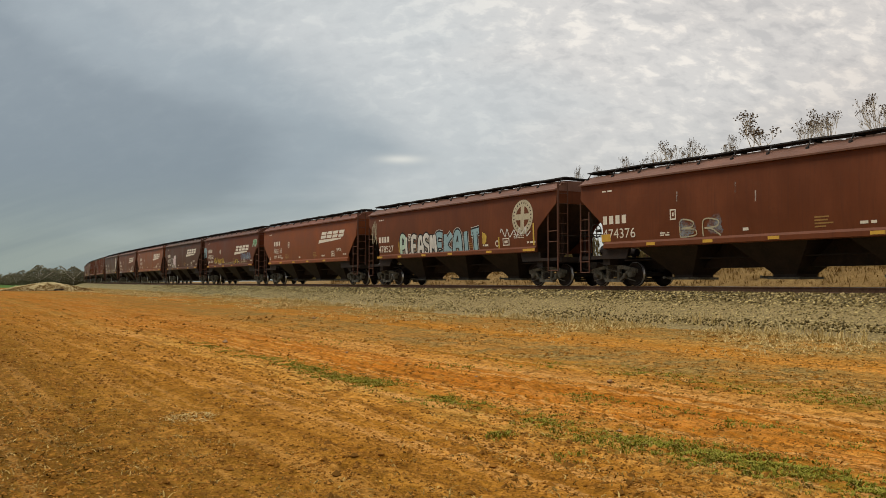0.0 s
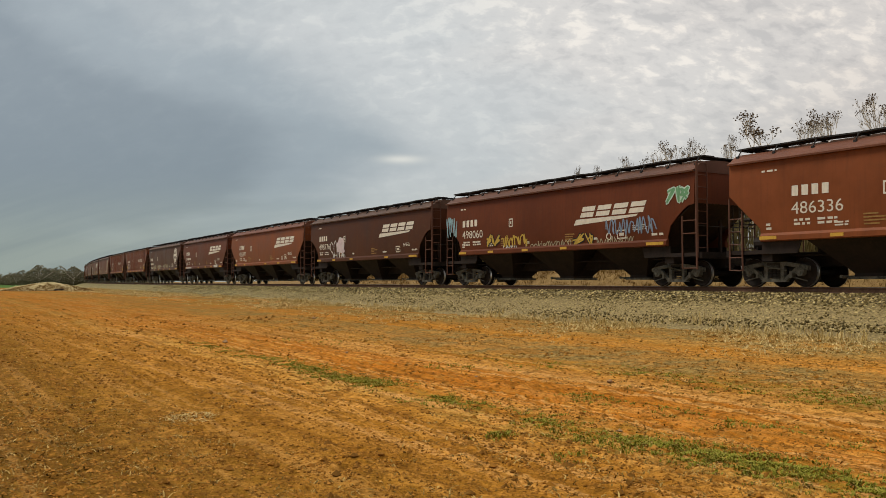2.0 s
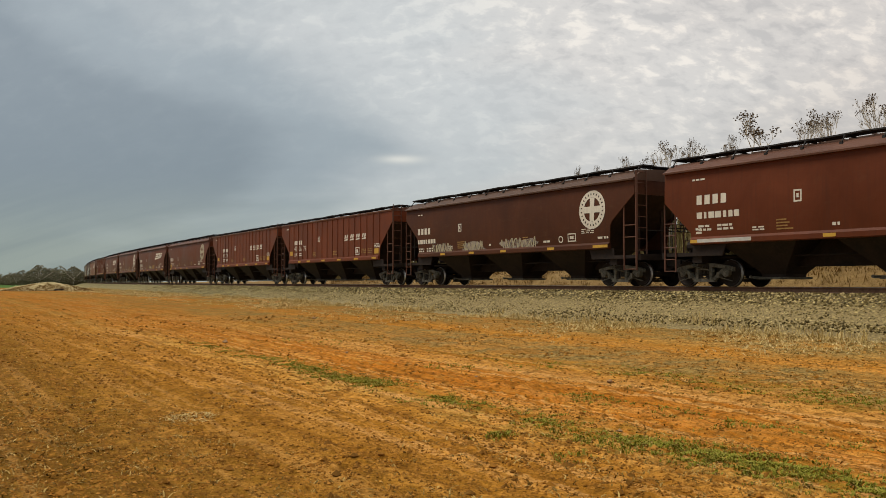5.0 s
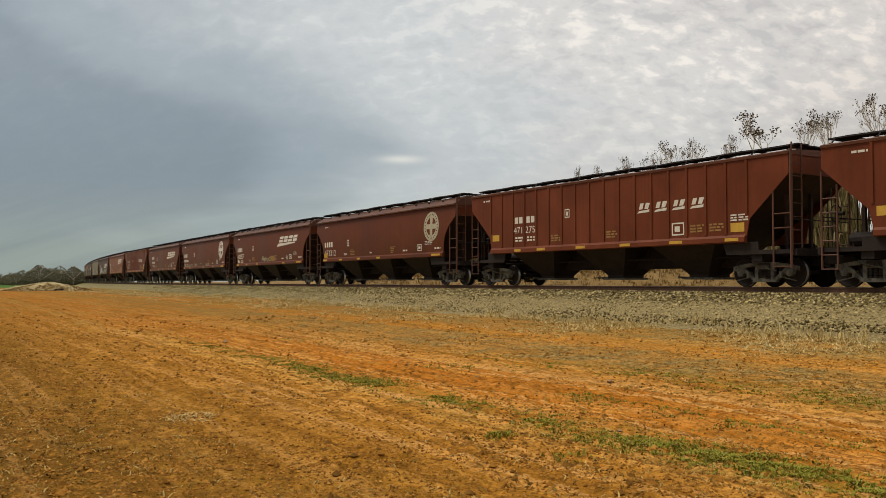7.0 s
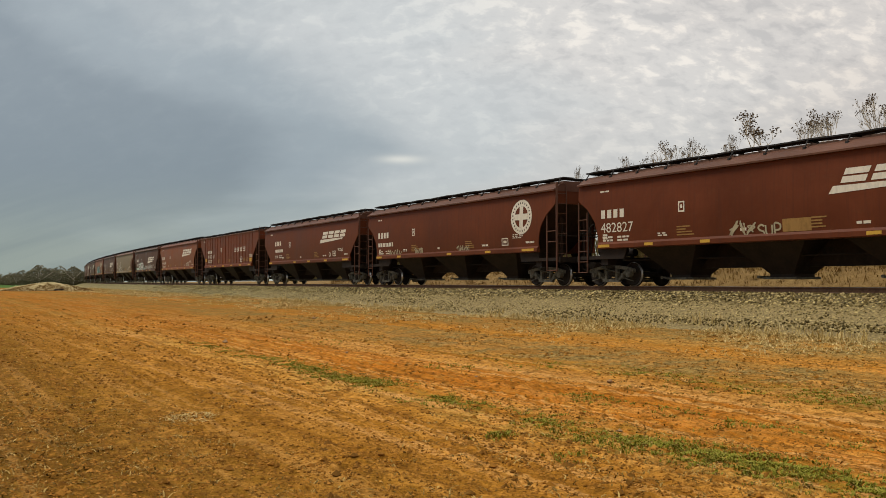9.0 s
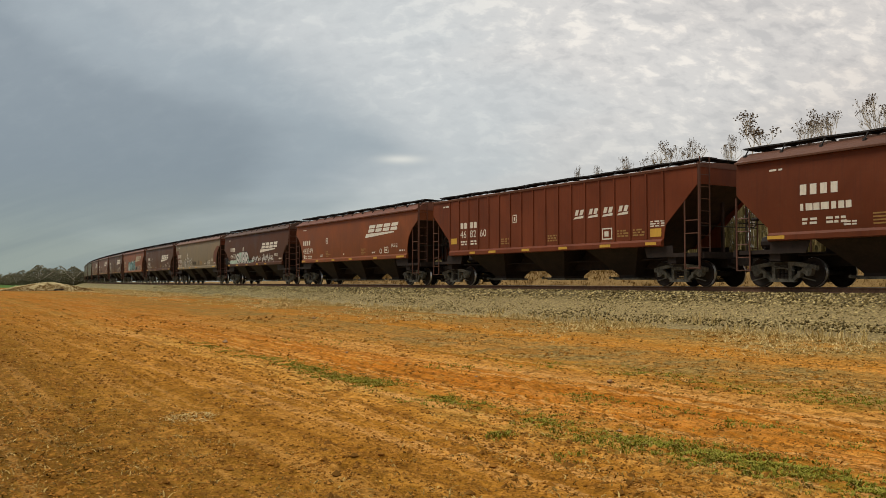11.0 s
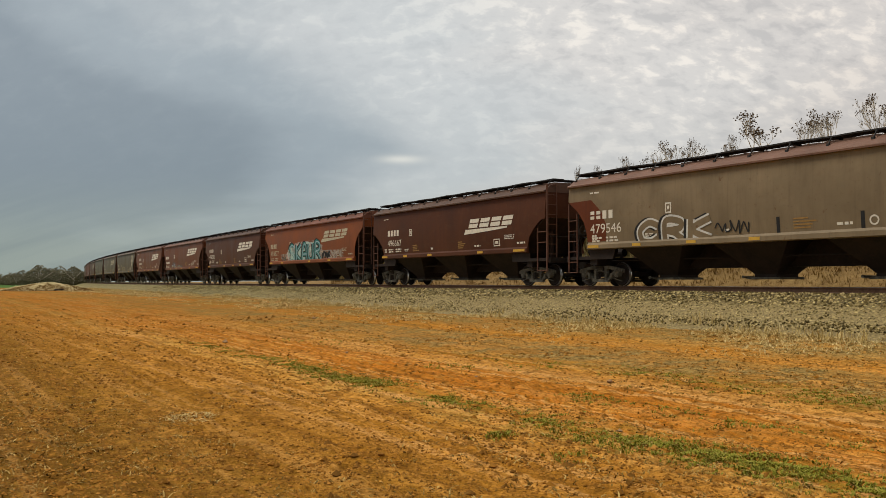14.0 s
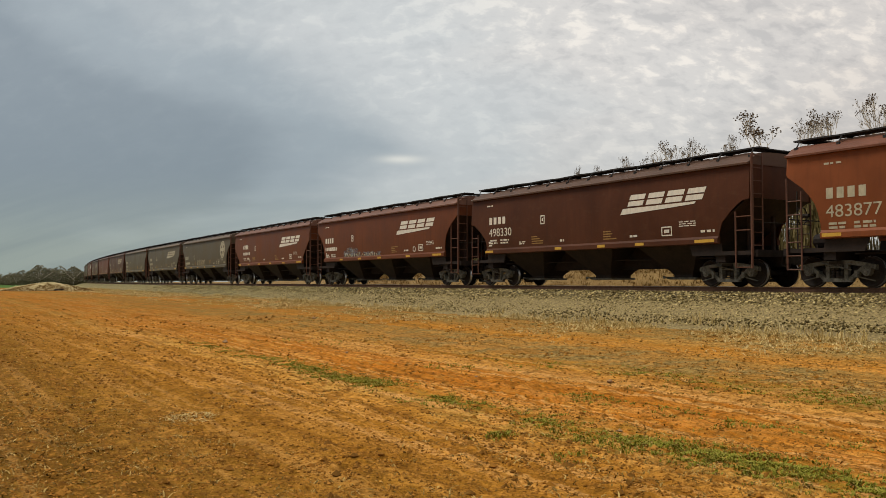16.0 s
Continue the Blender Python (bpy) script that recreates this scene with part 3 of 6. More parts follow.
def side_sheet(kind, L, sgn):
    bm = bmesh.new()
    eave = 4.20 if kind == "rib" else 4.03
    zs = sorted(set([1.45, 1.70, eave] + [a for a, _ in CUTS[kind]] + [round(1.9 + 0.2 * i, 2) for i in range(11)]))
    zs = [z for z in zs if z <= eave]
    nx = 14
    lay = []
    for inset in (0.0, 0.03):
        rows = []
        for z in zs:
            e = L / 2 - end_cut(kind, z)
            y = sgn * (side_y(kind, z) - inset)
            rows.append([bm.verts.new((-e + 2 * e * i / nx, y, z)) for i in range(nx + 1)])
        lay.append(rows)
    for rows in lay:
        for a, b in zip(rows, rows[1:]):
            for i in range(nx):
                bm.faces.new((a[i], a[i + 1], b[i + 1], b[i]))
    o, n = lay
    for i in range(nx):
        bm.faces.new((o[0][i], o[0][i + 1], n[0][i + 1], n[0][i]))
        bm.faces.new((o[-1][i], o[-1][i + 1], n[-1][i + 1], n[-1][i]))
    for j in range(len(zs) - 1):
        for i in (0, nx):
            bm.faces.new((o[j][i], o[j + 1][i], n[j + 1][i], n[j][i]))
    return bm


def side_sill(kind, L, sgn):
    """The bent-out bottom chord, with its thin lip."""
    bm = bmesh.new()
    e = L / 2 - end_cut(kind, 1.5)
    y = side_y(kind, 1.55)
    prism_pts = [(y - 0.05, 1.72), (y + 0.015, 1.70), (y + 0.085, 1.62), (y + 0.09, 1.47), (y + 0.02, 1.44), (y - 0.06, 1.44)]
    a = [bm.verts.new((-e, sgn * p, z)) for p, z in prism_pts]
    b = [bm.verts.new((e, sgn * p, z)) for p, z in prism_pts]
    for i in range(len(a)):
        j = (i + 1) % len(a)
        bm.faces.new((a[i], a[j], b[j], b[i]))
    bm.faces.new(a)
    bm.faces.new(b[::-1])
    return bm


def roof_shell(kind, L):
    bm = bmesh.new()
    e = L / 2 - 0.73
    if kind == "rib":
        pr = [(1.60, 4.14), (1.62, 4.22), (1.45, 4.27), (0.55, 4.33), (0, 4.35)]
    else:
        pr = [(1.555, 3.985), (1.655, 3.985), (1.66, 4.04), (1.52, 4.10), (1.30, 4.27), (1.05, 4.38), (0.5, 4.43), (0, 4.44)]
    full = [(-y, z) for y, z in pr] + [(y, z) for y, z in reversed(pr[:-1])]
    rows = []
    nx = 12
    for i in range(nx + 1):
        rows.append([bm.verts.new((-e + 2 * e * i / nx, y, z)) for y, z in full])
    for a, b in zip(rows, rows[1:]):
        for i in range(len(full) - 1):
            bm.faces.new((a[i], a[i + 1], b[i + 1], b[i]))
    for r in (rows[0], rows[-1]):
        bm.faces.new(r)
    return bm


KNEE = {"straight": 3.0, "notch": 2.9, "rib": 3.55, "round": 3.45, "steep": 3.45}


def plate(bm, sg, kind, x0, z0, x1, z1):
    y0, y1 = side_y(kind, z0) - 0.035, side_y(kind, max(1.45, z1)) - 0.035
    rows = []
    for d in (0.0, 0.03):
        rows.append([bm.verts.new((sg * (x - d), y, z)) for x, y, z in ((x0, -y0, z0), (x0, y0, z0), (x1, y1, z1), (x1, -y1, z1))])
    bm.faces.new(rows[0])
    bm.faces.new(rows[1][::-1])
    for i in range(4):
        j = (i + 1) % 4
        bm.faces.new((rows[0][i], rows[0][j], rows[1][j], rows[1][i]))


def end_wall(kind, L, sg):
    """Upright upper end sheet."""
    bm = bmesh.new()
    plate(bm, sg, kind, L / 2 - 0.76, 4.22 if kind == "rib" else 4.06, L / 2 - 0.76, KNEE[kind])
    return bm


def slope_sheet(kind, L, sg):
    """The sheet that slopes in under the upper end sheet, down to the end bay."""
    bm = bmesh.new()
    plate(bm, sg, kind, L / 2 - 0.76, KNEE[kind] - 0.004, BAY_PITCH + 1.46, 1.46)
    return bm


def end_post(L, sg, y, kind):
    bm = bmesh.new()
    e = L / 2
    x0, x1 = sorted((sg * (e - 1.55), sg * (e - 1.45)))
    box(bm, x0, x1, y - 0.05, y + 0.05, 1.1, KNEE[kind] - 0.50)
    return bm


BAY_PITCH = 4.25


def hopper_bay(cx):
    """One bay: four sheets that slope down to a small outlet; the slopes run on up to a ridge inside the body."""
    bm = bmesh.new()
    rings = []
    for hx, hy, z in ((2.10, 1.43, 2.10), (1.48, 1.43, 1.48), (0.52, 0.62, 0.52), (0.44, 0.55, 0.42), (0.44, 0.55, 0.32)):
        rings.append([bm.verts.new((cx + p * hx, q * hy, z)) for p, q in ((-1, -1), (1, -1), (1, 1), (-1, 1))])
    for a, b in zip(rings, rings[1:]):
        for i in range(4):
            j = (i + 1) % 4
            bm.faces.new((a[i], a[j], b[j], b[i]))
    bm.faces.new(rings[-1])
    return bm


def outlet_gate(cx):
    """Sliding gate in its frame, with the operating shaft and its capstans."""
    bm = bmesh.new()
    box(bm, cx - 0.62, cx + 0.62, -0.62, 0.62, 0.25, 0.325)
    box(bm, cx - 0.85, cx + 0.62, -0.50, -0.44, 0.27, 0.33)
    box(bm, cx - 0.85, cx + 0.62, 0.44, 0.50, 0.27, 0.33)
    rod(bm, (cx - 0.70, -0.80, 0.33), (cx - 0.70, 0.80, 0.33), 0.03)
    for y in (-0.80, 0.80):
        rod(bm, (cx - 0.70, y - 0.03, 0.33), (cx - 0.70, y + 0.03, 0.33), 0.05, 8)
    return bm


def underframe(kind, L):
    bm = bmesh.new()
    e = L / 2
    box(bm, -e + 0.55, e - 0.55, -0.24, 0.24, 0.66, 1.02)
    # hood over the sill between the bays
    prism(bm, [(-BAY_PITCH - 1.2, 1.02), (BAY_PITCH + 1.2, 1.02), (BAY_PITCH + 1.2, 1.62), (-BAY_PITCH - 1.2, 1.62)], -0.16, 0.16)
    for sg in (-1, 1):
        x0, x1 = sorted((sg * (e - 0.52), sg * (e - 0.68)))
        box(bm, x0, x1, -1.48, 1.48, 0.98, 1.20)
        x0, x1 = sorted((sg * (e - 0.60), sg * (e - 3.2)))
        box(bm, x0, x1, -1.50, -1.40, 1.05, 1.18)
        box(bm, x0, x1, 1.40, 1.50, 1.05, 1.18)
        x0, x1 = sorted((sg * (e - 1.85), sg * (e - 2.25)))
        box(bm, x0, x1, -1.42, 1.42, 0.82, 1.12)
        x0, x1 = sorted((sg * (e - 0.66), sg * (e - 1.75)))
        box(bm, x0, x1, -1.42, 1.42, 1.08, 1.12)
        # gusset to the side sill
        for y in (-1.49, 1.46):
            prism(bm, [(sg * (e - 1.9), 1.06), (sg * (e - 3.2), 1.06), (sg * (e - 3.35), 1.46), (sg * (e - 1.95), 1.46)], y, y + 0.03)
    return bm


def running_board(L, y):
    bm = bmesh.new()
    e = L / 2 - 0.70
    n = 24
    w = 0.29
    # one long grating with a turned-down edge, slightly uneven
    top, bot = [], []
    for i in range(n + 1):
        x = -e + 2 * e * i / n
        dz = 0.012 * math.sin(i * 1.9) + 0.008 * math.sin(i * 0.7 + y)
        top.append([bm.verts.new((x, y + d, dz + 0.045)) for d in (-w, w)])
        bot.append([bm.verts.new((x, y + d, dz)) for d in (-w, w)])
    for i in range(n):
        bm.faces.new((top[i][0], top[i + 1][0], top[i + 1][1], top[i][1]))
        bm.faces.new((bot[i][0], bot[i][1], bot[i + 1][1], bot[i + 1][0]))
        for d in (0, 1):
            bm.faces.new((top[i][d], bot[i][d], bot[i + 1][d], top[i + 1][d]))
    for i in (0, n):
        bm.faces.new((top[i][0], top[i][1], bot[i][1], bot[i][0]))
    return bm


def cross_board(sg, L):
    bm = bmesh.new()
    e = L / 2 - 0.78
    x0, x1 = sorted((sg * e, sg * (e - 0.55)))
    box(bm, x0, x1, -0.565, 0.565, 0.0, 0.04)
    return bm


def board_bracket(kind):
    bm = bmesh.new()
    box(bm, -0.03, 0.03, -1.16, -0.58, -0.05, 0.0)
    zl = 4.26 - 4.45 if kind == "rib" else 4.26 - 4.53
    box(bm, -0.045, 0.045, -1.35, -1.26, zl - 0.02, zl + 0.05)
    rod(bm, (0, -1.13, -0.02), (0, -1.30, zl + 0.03), 0.022, 5)
    return bm


def roof_hatch(w):
    bm = bmesh.new()
    box(bm, -w, w, -0.34, 0.34, 0.0, 0.09)
    box(bm, -w + 0.05, w - 0.05, -0.30, 0.30, 0.09, 0.13)
    rod(bm, (0, -0.4, 0.15), (0, 0.4, 0.15), 0.025, 5)
    return bm


def side_ladder(kind, L, sg, side):
    """Short step ladder at a corner, from below the sill up to the side sheet's cut."""
    bm = bmesh.new()
    e = L / 2
    y = side * 1.53
    xa, xb = sg * (e - 0.70), sg * (e - 1.20)
    top = KNEE[kind] - 0.1
    rod(bm, (xa, y, 0.52), (xa, y, top), 0.030)
    rod(bm, (xb, y, 0.52), (xb, y, top - 0.42), 0.028)
    z = 0.54
    while z < top - 0.45:
        rod(bm, (xa, y, z), (xb, y, z), 0.018, 5)
        z += 0.42
    return bm


def corner_rail(kind, L, sg, side):
    """Corner post up to the roof, with a grab iron and two bars beside it."""
    bm = bmesh.new()
    e = L / 2
    y = side * 1.53
    xa, xb = sg * (e - 0.68), sg * (e - 1.33)
    rod(bm, (xa, y, 0.60), (xa, y, 4.30), 0.040)
    rod(bm, (xb, y, 0.62), (xb, y, KNEE[kind] - 0.42), 0.028)
    for z in (0.64, 1.85, 2.30):
        rod(bm, (xa, y, z), (xb, y, z), 0.020, 5)
    return bm


def end_ladder(L, sg, side, top):
    bm = bmesh.new()
    x = sg * (L / 2 - 0.66)
    for y in (1.50, 1.02):
        rod(bm, (x, side * y, 1.0), (x, side * y, top), 0.024)
    z = 1.35
    while z < top - 0.05:
        rod(bm, (x, side * 1.50, z), (x, side * 1.02, z), 0.017, 5)
        z += 0.42
    return bm


def hand_rails(L, sg):
    bm = bmesh.new()
    x = sg * (L / 2 - 0.69)
    rod(bm, (x, -1.5, 2.10), (x, 1.5, 2.10), 0.02)
    rod(bm, (x, -1.0, 1.2), (x, -1.0, 3.0), 0.02)
    rod(bm, (x, 0.35, 1.2), (x, 0.35, 2.9), 0.02)
    return bm


def brake_wheel(L, sg):
    bm = bmesh.new()
    x, zc, yc, r = sg * (L / 2 - 0.55), 2.25, -0.55, 0.27
    n = 16
    pts = [Vector((x, yc + r * math.cos(2 * math.pi * i / n), zc + r * math.sin(2 * math.pi * i / n))) for i in range(n)]
    for i in range(n):
        rod(bm, pts[i], pts[(i + 1) % n], 0.02, 5, caps=False)
    for i in range(0, n, 4):
        rod(bm, (x, yc, zc), pts[i], 0.014, 4)
    rod(bm, (x, yc, zc), (x - sg * 0.25, yc, zc), 0.06, 8)
    return bm


def coupler(L, sg):
    bm = bmesh.new()
    e = L / 2
    x0, x1 = sorted((sg * (e - 0.7), sg * (e - 0.16)))
    box(bm, x0, x1, -0.09, 0.09, 0.78, 0.96)
    prism(bm, [(sg * (e - 0.18), 0.72), (sg * (e - 0.18), 1.02), (sg * (e + 0.08), 1.0), (sg * (e + 0.12), 0.92), (sg * (e + 0.12), 0.80), (sg * (e + 0.06), 0.72)], -0.17, 0.13)
    rod(bm, (sg * (e - 0.5), -0.32, 0.72), (sg * (e - 0.02), -0.22, 0.52), 0.028, 6)
    return bm


def brake_gear(L):
    """Reservoir, cylinder and pipe under the end platform."""
    bm = bmesh.new()
    e = L / 2
    rod(bm, (-e + 1.2, -0.75, 1.42), (-e + 2.5, -0.75, 1.42), 0.22, 12)
    rod(bm, (-e + 0.95, 0.55, 1.36), (-e + 1.75, 0.55, 1.36), 0.16, 12)
    box(bm, -e + 1.3, -e + 1.36, -0.95, -0.55, 1.12, 1.3)
    box(bm, -e + 2.3, -e + 2.36, -0.95, -0.55, 1.12, 1.3)
    rod(bm, (-e + 2.5, -0.85, 1.0), (e - 2.4, -0.85, 1.0), 0.03, 5)
    return bm


def lathe_x(bm, ring, y0s, n=28, mi=0):
    """Turns (radius, y) points round the y axis."""
    rows = []
    for r, y in ring:
        rows.append([bm.verts.new((r * math.cos(2 * math.pi * i / n), y, r * math.sin(2 * math.pi * i / n))) for i in range(n)])
    for k, (a, b) in enumerate(zip(rows, rows[1:])):
        for i in range(n):
            j = (i + 1) % n
            bm.faces.new((a[i], a[j], b[j], b[i])).material_index = y0s[k]


def wheelset_mesh():
    if "wheelset" in MESH:
        return MESH["wheelset"]
    bm = bmesh.new()
    for sg in (-1, 1):
        ring = [(0.0, 0.84), (0.10, 0.84), (0.12, 0.80), (0.34, 0.775), (0.395, 0.825), (0.40, 0.83), (0.452, 0.83), (0.457, 0.82), (0.457, 0.735), (0.484, 0.725), (0.484, 0.70), (0.40, 0.70), (0.36, 0.73), (0.12, 0.735), (0.09, 0.66), (0.085, 0.0)]
        lathe_x(bm, [(r, sg * y) for r, y in ring], [0, 0, 0, 0, 0, 0, 1, 1, 0, 0, 0, 0, 0, 0, 0])
        rod(bm, (0, sg * 0.83, 0), (0, sg * 1.06, 0), 0.075, 10)
        # four marks on the plate, so that the turning shows
        for k in range(3):
            a = 2 * math.pi * k / 3
            rod(bm, (0.22 * math.cos(a), sg * 0.77, 0.22 * math.sin(a)), (0.22 * math.cos(a), sg * 0.80, 0.22 * math.sin(a)), 0.03, 6)
    MESH["wheelset"] = to_mesh("wheelset", bm, [WHEEL, TREAD], True)
    return MESH["wheelset"]


WB = 0.94  # half the truck's wheelbase


def side_frame(y):
    """Cast side frame: arched top chord, sloping members, spring window and journal ends."""
    bm = bmesh.new()
    t0, t1 = y - 0.07, y + 0.07
    prism(bm, [(-1.22, 0.52), (-1.22, 0.66), (-0.95, 0.72), (-0.42, 0.80), (0.42, 0.80), (0.95, 0.72), (1.22, 0.66), (1.22, 0.52), (0.95, 0.60), (0.40, 0.68), (-0.40, 0.68), (-0.95, 0.60)], t0, t1)
    for sg in (-1, 1):
        prism(bm, [(sg * 0.78, 0.62), (sg * 0.92, 0.60), (sg * 0.44, 0.20), (sg * 0.30, 0.22)], t0, t1)
        prism(bm, [(sg * 0.36, 0.70), (sg * 0.24, 0.70), (sg * 0.24, 0.24), (sg * 0.36, 0.24)], t0, t1)
        # journal box and bearing cap
        prism(bm, [(sg * 0.74, 0.60), (sg * 1.10, 0.60), (sg * 1.06, 0.42), (sg * 0.78, 0.42)], t0 - 0.02, t1 + 0.02)
        rod(bm, (sg * WB, y - 0.10, 0.457), (sg * WB, y + 0.10, 0.457), 0.12, 12)
        rod(bm, (sg * WB, y - 0.13, 0.457), (sg * WB, y + 0.13, 0.457), 0.05, 8)
    prism(bm, [(-0.46, 0.16), (0.46, 0.16), (0.40, 0.27), (-0.40, 0.27)], t0 - 0.02, t1 + 0.02)
    # bolster end that shows in the window, brake hanger and lever
    box(bm, -0.20, 0.20, t0 - 0.05, t1 + 0.05, 0.58, 0.70)
    rod(bm, (-0.55, y - 0.12 if y < 0 else y + 0.12, 0.74), (0.50, y - 0.12 if y < 0 else y + 0.12, 0.52), 0.022, 5)
    for sg in (-1, 1):
        box(bm, sg * 0.62 - 0.05, sg * 0.62 + 0.05, t0 - 0.03, t1 + 0.03, 0.30, 0.50)
        rod(bm, (sg * 0.62, y, 0.32), (sg * 1.15, y, 0.20), 0.02, 5)
    # springs
    for x in (-0.15, 0.0, 0.15):
        for k in range(4):
            rod(bm, (x, y, 0.28 + 0.08 * k), (x, y, 0.335 + 0.08 * k), 0.062, 8, mi=1)
    return bm


def truck_bolster():
    bm = bmesh.new()
    box(bm, -0.22, 0.22, -1.12, 1.12, 0.60, 0.78)
    rod(bm, (0, 0, 0.70), (0, 0, 0.90), 0.24, 14)
    for sg in (-1, 1):
        box(bm, sg * 0.50 - 0.05, sg * 0.50 + 0.05, -0.9, 0.9, 0.42, 0.55)
        for y in (-0.75, 0.75):
            box(bm, sg * 0.42 - 0.06, sg * 0.42 + 0.06, y - 0.06, y + 0.06, 0.30, 0.66)
    return bm


def make_truck(wagon, x):
    if "bolster" not in MESH:
        MESH["bolster"] = to_mesh("bolster", truck_bolster(), IRON)
        MESH["sf-1"] = to_mesh("side_frame", side_frame(-1.0), [FRAME_STEEL, IRON])
        MESH["sf1"] = to_mesh("side_frame", side_frame(1.0), [FRAME_STEEL, IRON])
    t = part("truck", MESH["bolster"], None, wagon, "dusty cast steel freight truck")
    t.location = (x, 0, 0)
    for k in ("sf-1", "sf1"):
        part("side_frame", MESH[k], None, t)
    for sg in (-1, 1):
        w = part("wheelset", wheelset_mesh(), None, t, "brown steel wheels with bright rims")
        w.location = (sg * WB, 0, 0.465)
    return t


def ribs_mesh(L):
    out = []
    n = 18
    for sgn in (-1, 1):
        for i in range(n):
            x = -L / 2 + 2.3 + (L - 4.6) * i / (n - 1)
            zlow = 1.72
            c = L / 2 - abs(x)
            zlow = max(zlow, float(np.interp(-c, [-3.25, -2.45, -0.95], [1.55, 2.25, 3.51])) if c < 3.25 else zlow)
            out.append((x, sgn, zlow))
    return out


def set_paint(ob, mat):
    ob.material_slots[0].link = "OBJECT"
    ob.material_slots[0].material = mat


BODY_PARTS = ("side_sheet", "side_sill", "end_sheet", "rib", "step_ladder", "corner_rail", "end_ladder")

LADDERS = ("step_ladder", "corner_rail", "end_ladder")


def wagon_model(kind, L):
    """An unmarked wagon of one kind and length; the others of its kind are copies of it."""
    root = new("hopper_wagon")
    P0 = PAINT["brown"]

    def p(name, bm, mat=P0, label="", smooth=False):
        return part(name, bm, mat, root, label, smooth)

    for sgn in (-1, 1):
        p("side_sheet", side_sheet(kind, L, sgn), smooth=False)
        p("side_sill", side_sill(kind, L, sgn))
    p("roof", roof_shell(kind, L), ROOF["brown"], "dusty weathered steel roof, paint lightened as by light from above")
    for sg in (-1, 1):
        p("end_sheet", end_wall(kind, L, sg))
        p("slope_sheet", slope_sheet(kind, L, sg), SLOPE, "end slope sheet coloured dark as in shade")
        for y in (-0.62, 0.62):
            p("end_post", end_post(L, sg, y, kind), SLOPE)
    for cx in (-BAY_PITCH, 0.0, BAY_PITCH):
        bay = p("hopper_bay", hopper_bay(cx), UNDER, "near-black sloping steel hopper bay")
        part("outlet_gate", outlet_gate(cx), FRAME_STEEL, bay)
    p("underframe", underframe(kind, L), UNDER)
    zb = 4.45 if kind == "rib" else 4.53
    for y in (-0.86, 0.86):
        p("running_board", running_board(L, y), BLACK, "black steel grating running board").location = (0, 0, zb)
    for sg in (-1, 1):
        p("cross_board", cross_board(sg, L), BLACK).location = (0, 0, zb)
    br = to_mesh("bracket", board_bracket(kind), BLACK)
    for i in range(13):
        x = (L / 2 - 0.9) * (i / 6 - 1)
        for turn in (0, math.pi):
            o = part("bracket", br, None, root)
            o.location, o.rotation_euler = (x, 0, zb), (0, 0, turn)
    e = L / 2 - 1.6
    ha = to_mesh("hatch", roof_hatch(e / 8 - 0.04), ROOF["dark"])
    for i in range(8):
        o = part("hatch", ha, None, root)
        o.location = (-e + 2 * e * (i + 0.5) / 8, 0, 4.345 if kind == "rib" else 4.435)
    top = 4.2 if kind == "rib" else 4.05
    for sg in (-1, 1):
        p("step_ladder", side_ladder(kind, L, sg, sg), P0)
        p("corner_rail", corner_rail(kind, L, sg, -sg), P0)
        p("end_ladder", end_ladder(L, sg, -sg, top + 0.3), P0)
        p("hand_rail", hand_rails(L, sg), IRON)
        p("coupler", coupler(L, sg), IRON, "rusty knuckle coupler")
    p("brake_wheel", brake_wheel(L, -1), IRON)
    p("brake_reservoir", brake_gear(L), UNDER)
    if kind == "rib":
        for x, sgn, zl in ribs_mesh(L):
            bm = bmesh.new()
            y0, y1 = sorted((sgn * 1.555, sgn * 1.592))
            box(bm, x - 0.045, x + 0.045, y0, y1, zl, 4.14)
            p("rib", bm)
    for sg in (-1, 1):
        make_truck(root, sg * (L / 2 - 2.04))
    return root


# middle of each wagon along the line at the clip's start, then kind, length, paint, number, marks
SHORT, MID, LONG, RIBBED = 17.46, 18.30, 18.80, 18.90
WAGONS = [
    (-21.70, "steep", LONG, "worn", "474376", "serif"), (-2.88, "steep", LONG, "worn", "478527", "emblem_old"), (15.84, "straight", MID, "red", "486336", "logo"),
    (33.70, "notch", SHORT, "brown", "498060", "logo"), (51.25, "notch", SHORT, "dark", "498776", "logo"), (69.05, "straight", MID, "red", "485097", "logo"),
    (86.96, "straight", SHORT, "brown", "", "logo"), (105.10, "steep", LONG, "dark", "", "emblem"), (124.10, "rib", RIBBED, "rib", "470676", "spaced"),
    (142.63, "rib", RIBBED, "rib", "471275", "spaced"), (161.47, "round", LONG, "brown", "473312", "emblem_old"), (180.19, "round", LONG, "brown", "482827", "logo"),
    (198.98, "round", LONG, "brown", "", "emblem"), (217.40, "straight", MID, "brown", "", "logo"), (236.15, "rib", RIBBED, "rib", "468260", "spaced"),
    (255.16, "round", LONG, "red", "483349", "logo"), (273.39, "notch", SHORT, "dark", "496723", "logo"), (291.66, "round", LONG, "grey", "479546", "plain"),
    (309.81, "notch", SHORT, "dark", "496667", "logo"), (327.93, "round", LONG, "red", "483877", "logo_cream"), (345.95, "notch", SHORT, "dark", "498330", "logo"),
    (363.94, "round", LONG, "worn", "", "logo"), (382.50, "straight", MID, "worn", "", "logo"), (401.10, "round", LONG, "olive", "", "emblem_old"),
    (420.00, "straight", LONG, "olive", "", "logo"), (438.80, "round", LONG, "olive", "", "plain"), (457.60, "straight", LONG, "dark", "", "logo"),
]
